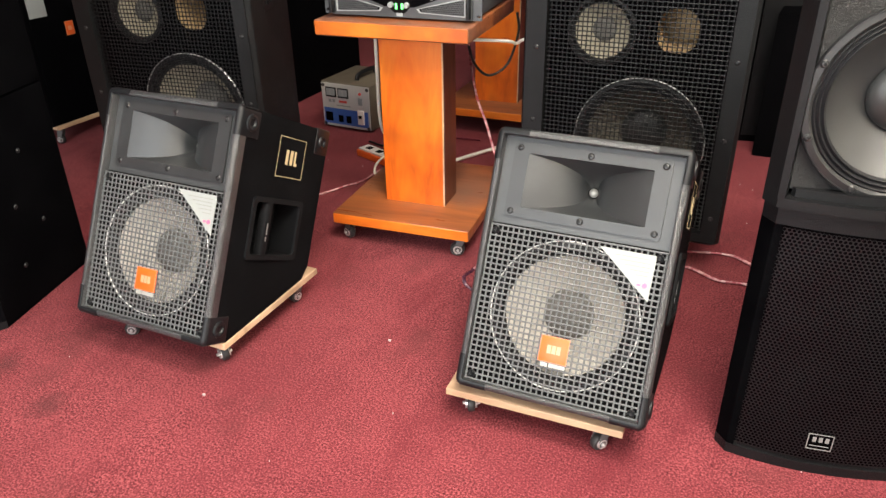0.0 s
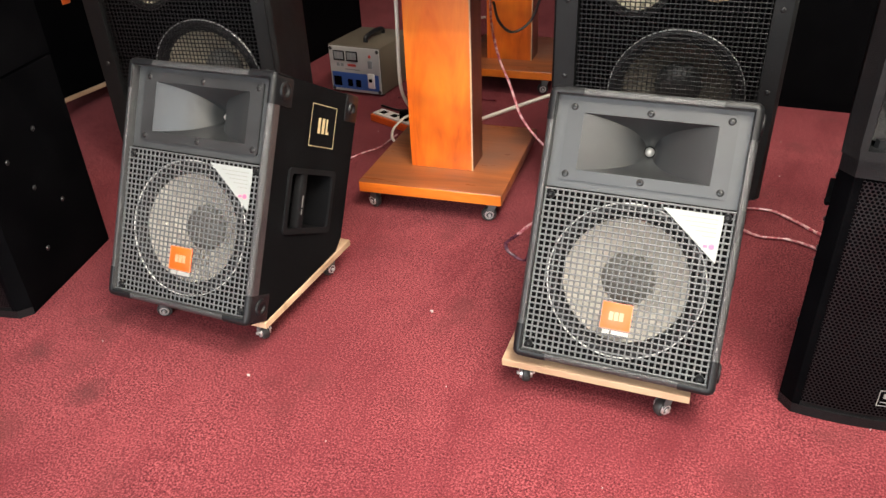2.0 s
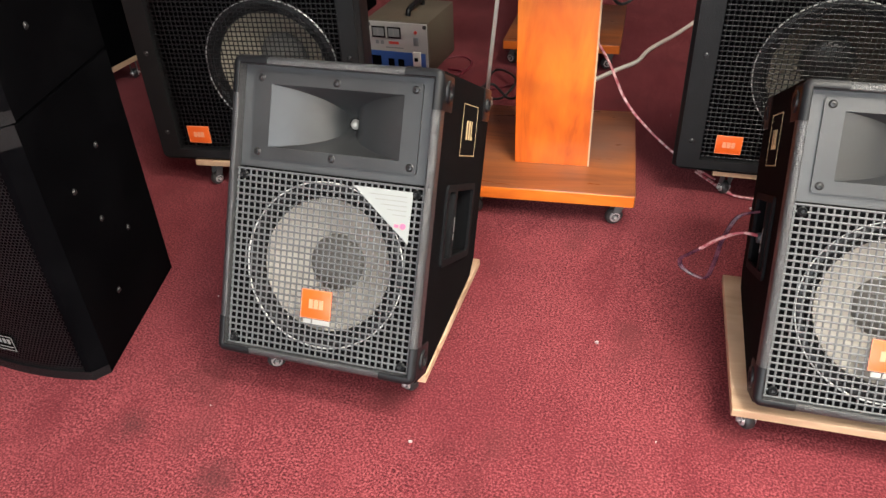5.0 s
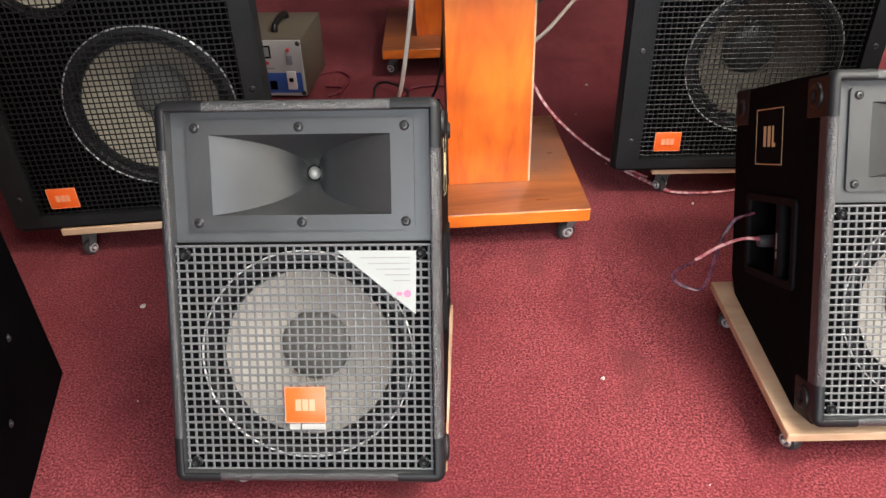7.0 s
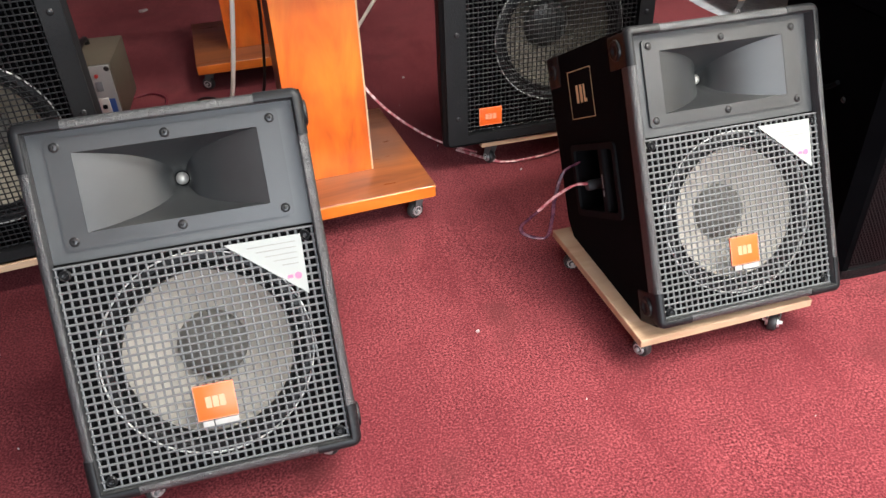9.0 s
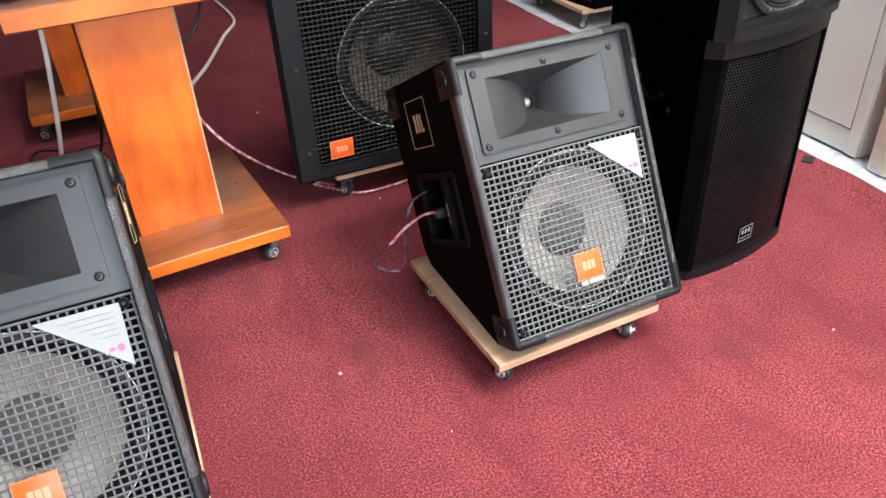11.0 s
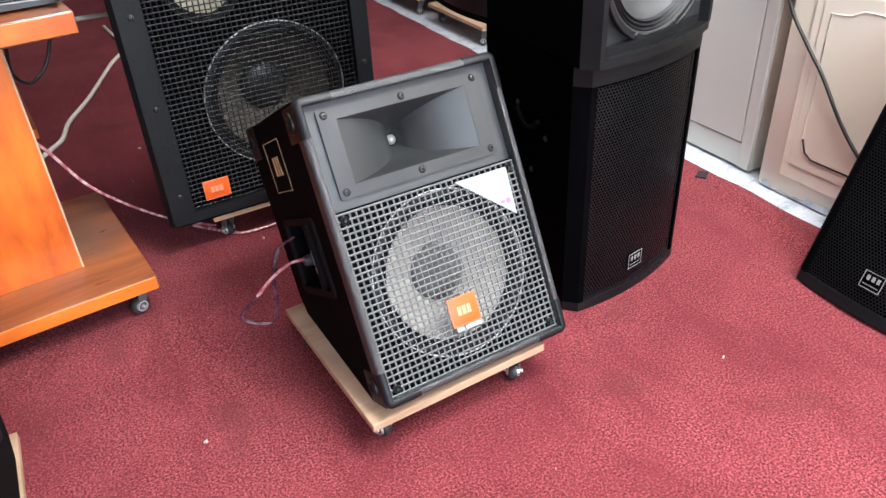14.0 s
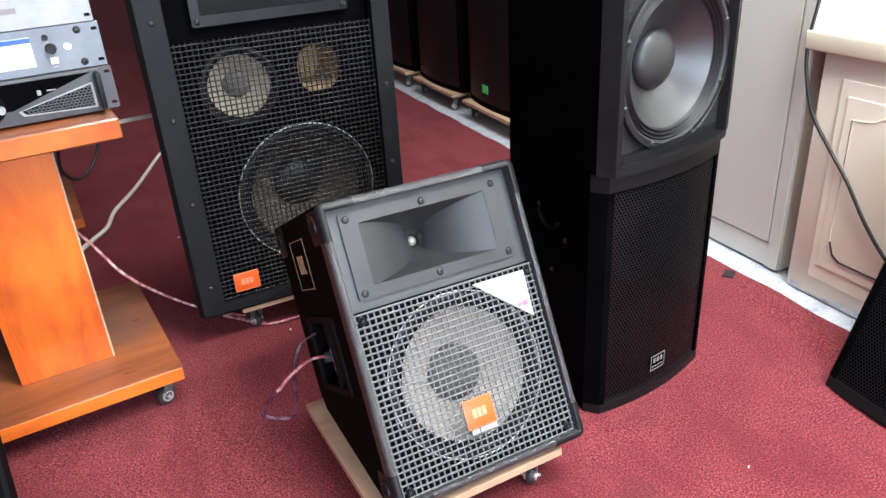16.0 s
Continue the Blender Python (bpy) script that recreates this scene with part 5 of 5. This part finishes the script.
cup = thing("cupboard", "tall grey painted cupboard with flat doors", "cupboard", in_room(0.84, 1.83))
part("body", boxes((0.012, 0.50, 0.0, 0.95, 0.0, 2.1), bevel=0.002, seg=1), GREY_PANEL, cup)
d = part("door", boxes((0.0, 0.012, 0.045, 0.94, 0.085, 2.08), bevel=0.0015, seg=1), GREY_PANEL, cup)
part("plinth", boxes((0.004, 0.012, 0.0, 0.95, 0.004, 0.080), bevel=0.001, seg=1), GREY_PANEL, cup)
part("stile", boxes((-0.001, 0.012, 0.0, 0.040, 0.004, 2.1), bevel=0.0015, seg=1), GREY_PANEL, cup)

ctr = thing("counter_cabinet", "cream painted counter cabinet, chipped and stained", "cabinet", in_room(0.81, -0.30))
part("body", boxes((0.008, 0.52, 0.0, 2.068, 0.0, 0.682), bevel=0.003), CREAM, ctr)
for y0, y1 in ((0.08, 0.66), (0.74, 1.34), (1.42, 2.00)):
    part("door", boxes((0.002, 0.008, y0, y1, 0.06, 0.625), bevel=0.0015, seg=1), CREAM, ctr)
    dd = part("door_panel", boxes((-0.001, 0.002, y0 + 0.05, y1 - 0.025, 0.105, 0.585), bevel=0.001, seg=1), CREAM, ctr)
    # moulded line with an arched head
    pts = [(y0 + 0.12, 0.135), (y0 + 0.095, 0.148), (y0 + 0.08, 0.178), (y0 + 0.08, 0.53)]
    yc = (y0 + y1) / 2 + 0.008
    pts += [(y0 + 0.12, 0.535), (y0 + 0.15, 0.552), (yc, 0.556), (y1 - 0.135, 0.552), (y1 - 0.105, 0.535), (y1 - 0.050, 0.53), (y1 - 0.050, 0.178), (y1 - 0.065, 0.148), (y1 - 0.090, 0.135), (y0 + 0.12, 0.135)]
    bm = bmesh.new()
    tube(bm, [Vector((-0.0015, y, z)) for y, z in pts], 0.0018, 6)
    part("moulding", bm, CREAM, dd)
    bm = bmesh.new()
    tube(bm, [Vector((-0.0016, y, z + 0.0036)) for y, z in [(y1 - 0.053, 0.185), (y1 - 0.067, 0.150), (y1 - 0.090, 0.136), (yc, 0.136), (y0 + 0.16, 0.136)]], 0.0026, 6)
    part("grime_line", bm, TILE_DARK, dd, "dark grime caught along the moulding")
bm = bmesh.new()
for k in range(138):
    y, y_ = 0.002 + 0.01488 * k, 0.002 + 0.01488 * (k + 1)
    h, h_ = (0.005 + 0.034 * abs(noise.noise(Vector((9 * q, 1.3, 0)))) + 0.010 * noise.noise(Vector((41 * q, 4.1, 0))) for q in (y, y_))
    bm.faces.new([bm.verts.new(p) for p in ((0.0068, y, 0.001), (0.0068, y_, 0.001), (0.0068, y_, h_), (0.0068, y, h))])
bmesh.ops.remove_doubles(bm, verts=bm.verts, dist=0.0001)
part("chipped_edge", bm, MARBLE, ctr, "chipped grey lower edge where paint is gone")
solid("countertop", boxes((-0.018, 0.54, -0.03, 2.118, 0.684, 0.734), bevel=0.006, seg=3), CREAM_TOP, "cream countertop with rounded worn edges", "countertop", "", in_room(0.81, -0.30))
ap = thing("small_appliance", "small white appliance with a black spout", "appliance", in_room(0.93, 1.60, 0.734))
bm = bmesh.new()
lathe(bm, [(0.0, 0.0), (0.060, 0.0), (0.072, 0.006), (0.075, 0.03), (0.070, 0.10), (0.055, 0.15), (0.0, 0.16)], 32, pose(0, 0, 0, 90, 0, 0))
part("body", bm, PLASTIC_WHITE, ap)
part("spout", boxes((-0.115, -0.055, -0.018, 0.018, 0.012, 0.045), bevel=0.006), SATIN, ap, "black plastic spout")


def room_pts(*pts):
    return [ROOM @ Vector(p) for p in pts]


cable("black_cable", room_pts((1.0, 1.806, 1.15), (0.85, 1.806, 0.95), (0.806, 1.806, 0.78), (0.797, 1.806, 0.66), (0.798, 1.765, 0.53), (0.799, 1.69, 0.44), (0.797, 1.626, 0.376), (0.797, 1.55, 0.28), (0.797, 1.48, 0.212), (0.79, 1.40, 0.165), (0.78, 1.25, 0.14)), 0.0048, BLACK_CABLE, "thick black cable hanging down the counter front")
solid("carpet_patch", boxes((-0.022, 0.022, -0.016, 0.016, 0.002, 0.006), bevel=0.001, seg=1), TILE_DARK, "small black rubber patch on the carpet", "patch", "", pose(1.278, 1.560, 0, 0, 0, 15))


# ---- plain dark speakers further back ----
def plain_speaker(m, w, d, h, label, grille=False, mark=None, bowed=False):
    """A black box speaker; its front lies on the local x axis."""
    th = thing("box_speaker", label, "speaker", m)
    n = 10
    arc = [(-w / 2 + w * k / n, (0.03 * (2 * k / n - 1) ** 2 if bowed else 0.0)) for k in range(n + 1)]
    bm = bmesh.new()
    prism_z(bm, arc + [(w / 2 - 0.02, d), (-w / 2 + 0.02, d)], 0.0, h)
    part("cabinet", bm, SATIN, th, "", 25)
    bm = bmesh.new()
    prism_z(bm, [(x * 0.93, y - 0.004) for x, y in arc] + [(x * 0.93, y + 0.002) for x, y in reversed(arc)], 0.03, h - 0.03)
    g = part("front", bm, PERF if grille else SATIN, th, "dark grille front", 25)
    if mark == "green":
        part("mark", boxes((-0.072, -0.048, -0.0065, -0.003, 0.077, 0.117), (-0.040, -0.016, -0.0065, -0.003, 0.077, 0.117)), GREEN_MARK, g, "green maker's mark")
    return th


# right-hand row on dollies
for yy, mk in ((3.62, "green"), (4.28, None), (4.94, None)):
    plain_speaker(in_room(0.825, yy, 0.098, -90), 0.56, 0.45, 1.15, "black speaker with a bowed grille on a dolly", True, mk, True)
    dolly(in_room(0.80, yy, 0.0, -90), 0.54, 0.42, 0.098, 0.018, "raw plywood dolly under a black speaker", "row of dollies")
# behind the right-hand tall speaker
plain_speaker(pose(1.135, 3.235, 0, 0, 0, -18), 0.40, 0.40, 0.585, "low dark speaker box on the carpet")
plain_speaker(pose(1.13, 3.46, 0, 0, 0, -4), 0.42, 0.36, 1.2, "tall dark speaker with a perforated grille", True)
# left-hand row, facing across the room
far = plain_speaker(in_room(-2.99, 2.52, 0.098, 90), 0.52, 0.42, 1.15, "black speaker on a dolly, with label and orange badge")
badge(far, -0.083, -0.043, 0.370, 0.428, -0.006, False)
part("paper_label", boxes((-0.240, -0.155, -0.006, -0.004, 0.465, 0.545)), STICKER, far, "white paper label")
dolly(in_room(-2.98, 2.52, 0.0, 90), 0.50, 0.40, 0.098, 0.018, "raw plywood dolly under a black speaker", "row of dollies")
plain_speaker(in_room(-2.68, 3.12, 0, 0), 0.56, 0.80, 1.15, "large black speaker box on the carpet")

# white lint and paper crumbs trodden into the carpet
bm = bmesh.new()
rng = random.Random(5)
CRUMBS = ((-1.245, 2.312, 0.009), (-0.332, 1.791, 0.005), (0.193, 2.335, 0.005), (-0.738, 1.519, 0.004), (-0.354, 4.811, 0.030), (0.535, 1.140, 0.004), (0.269, 3.203, 0.008), (0.245, 3.699, 0.007))
SPOTS = [*CRUMBS] + [(rng.uniform(-1.3, 0.9), rng.uniform(0.95, 3.2), rng.uniform(0.0010, 0.0018)) for _ in range(16)]
for x, y, r in SPOTS:
    pts = []
    for k in range(7):
        a = 2 * math.pi * k / 7
        q = r * rng.uniform(0.45, 1.0)
        pts.append((x + q * math.cos(a), y + 0.7 * q * math.sin(a)))
    prism_z(bm, pts, 0.0, 0.004 + r * 0.2)
solid("lint", bm, LINT, "scattered white lint and crumbs on the carpet", "lint", "stuff")
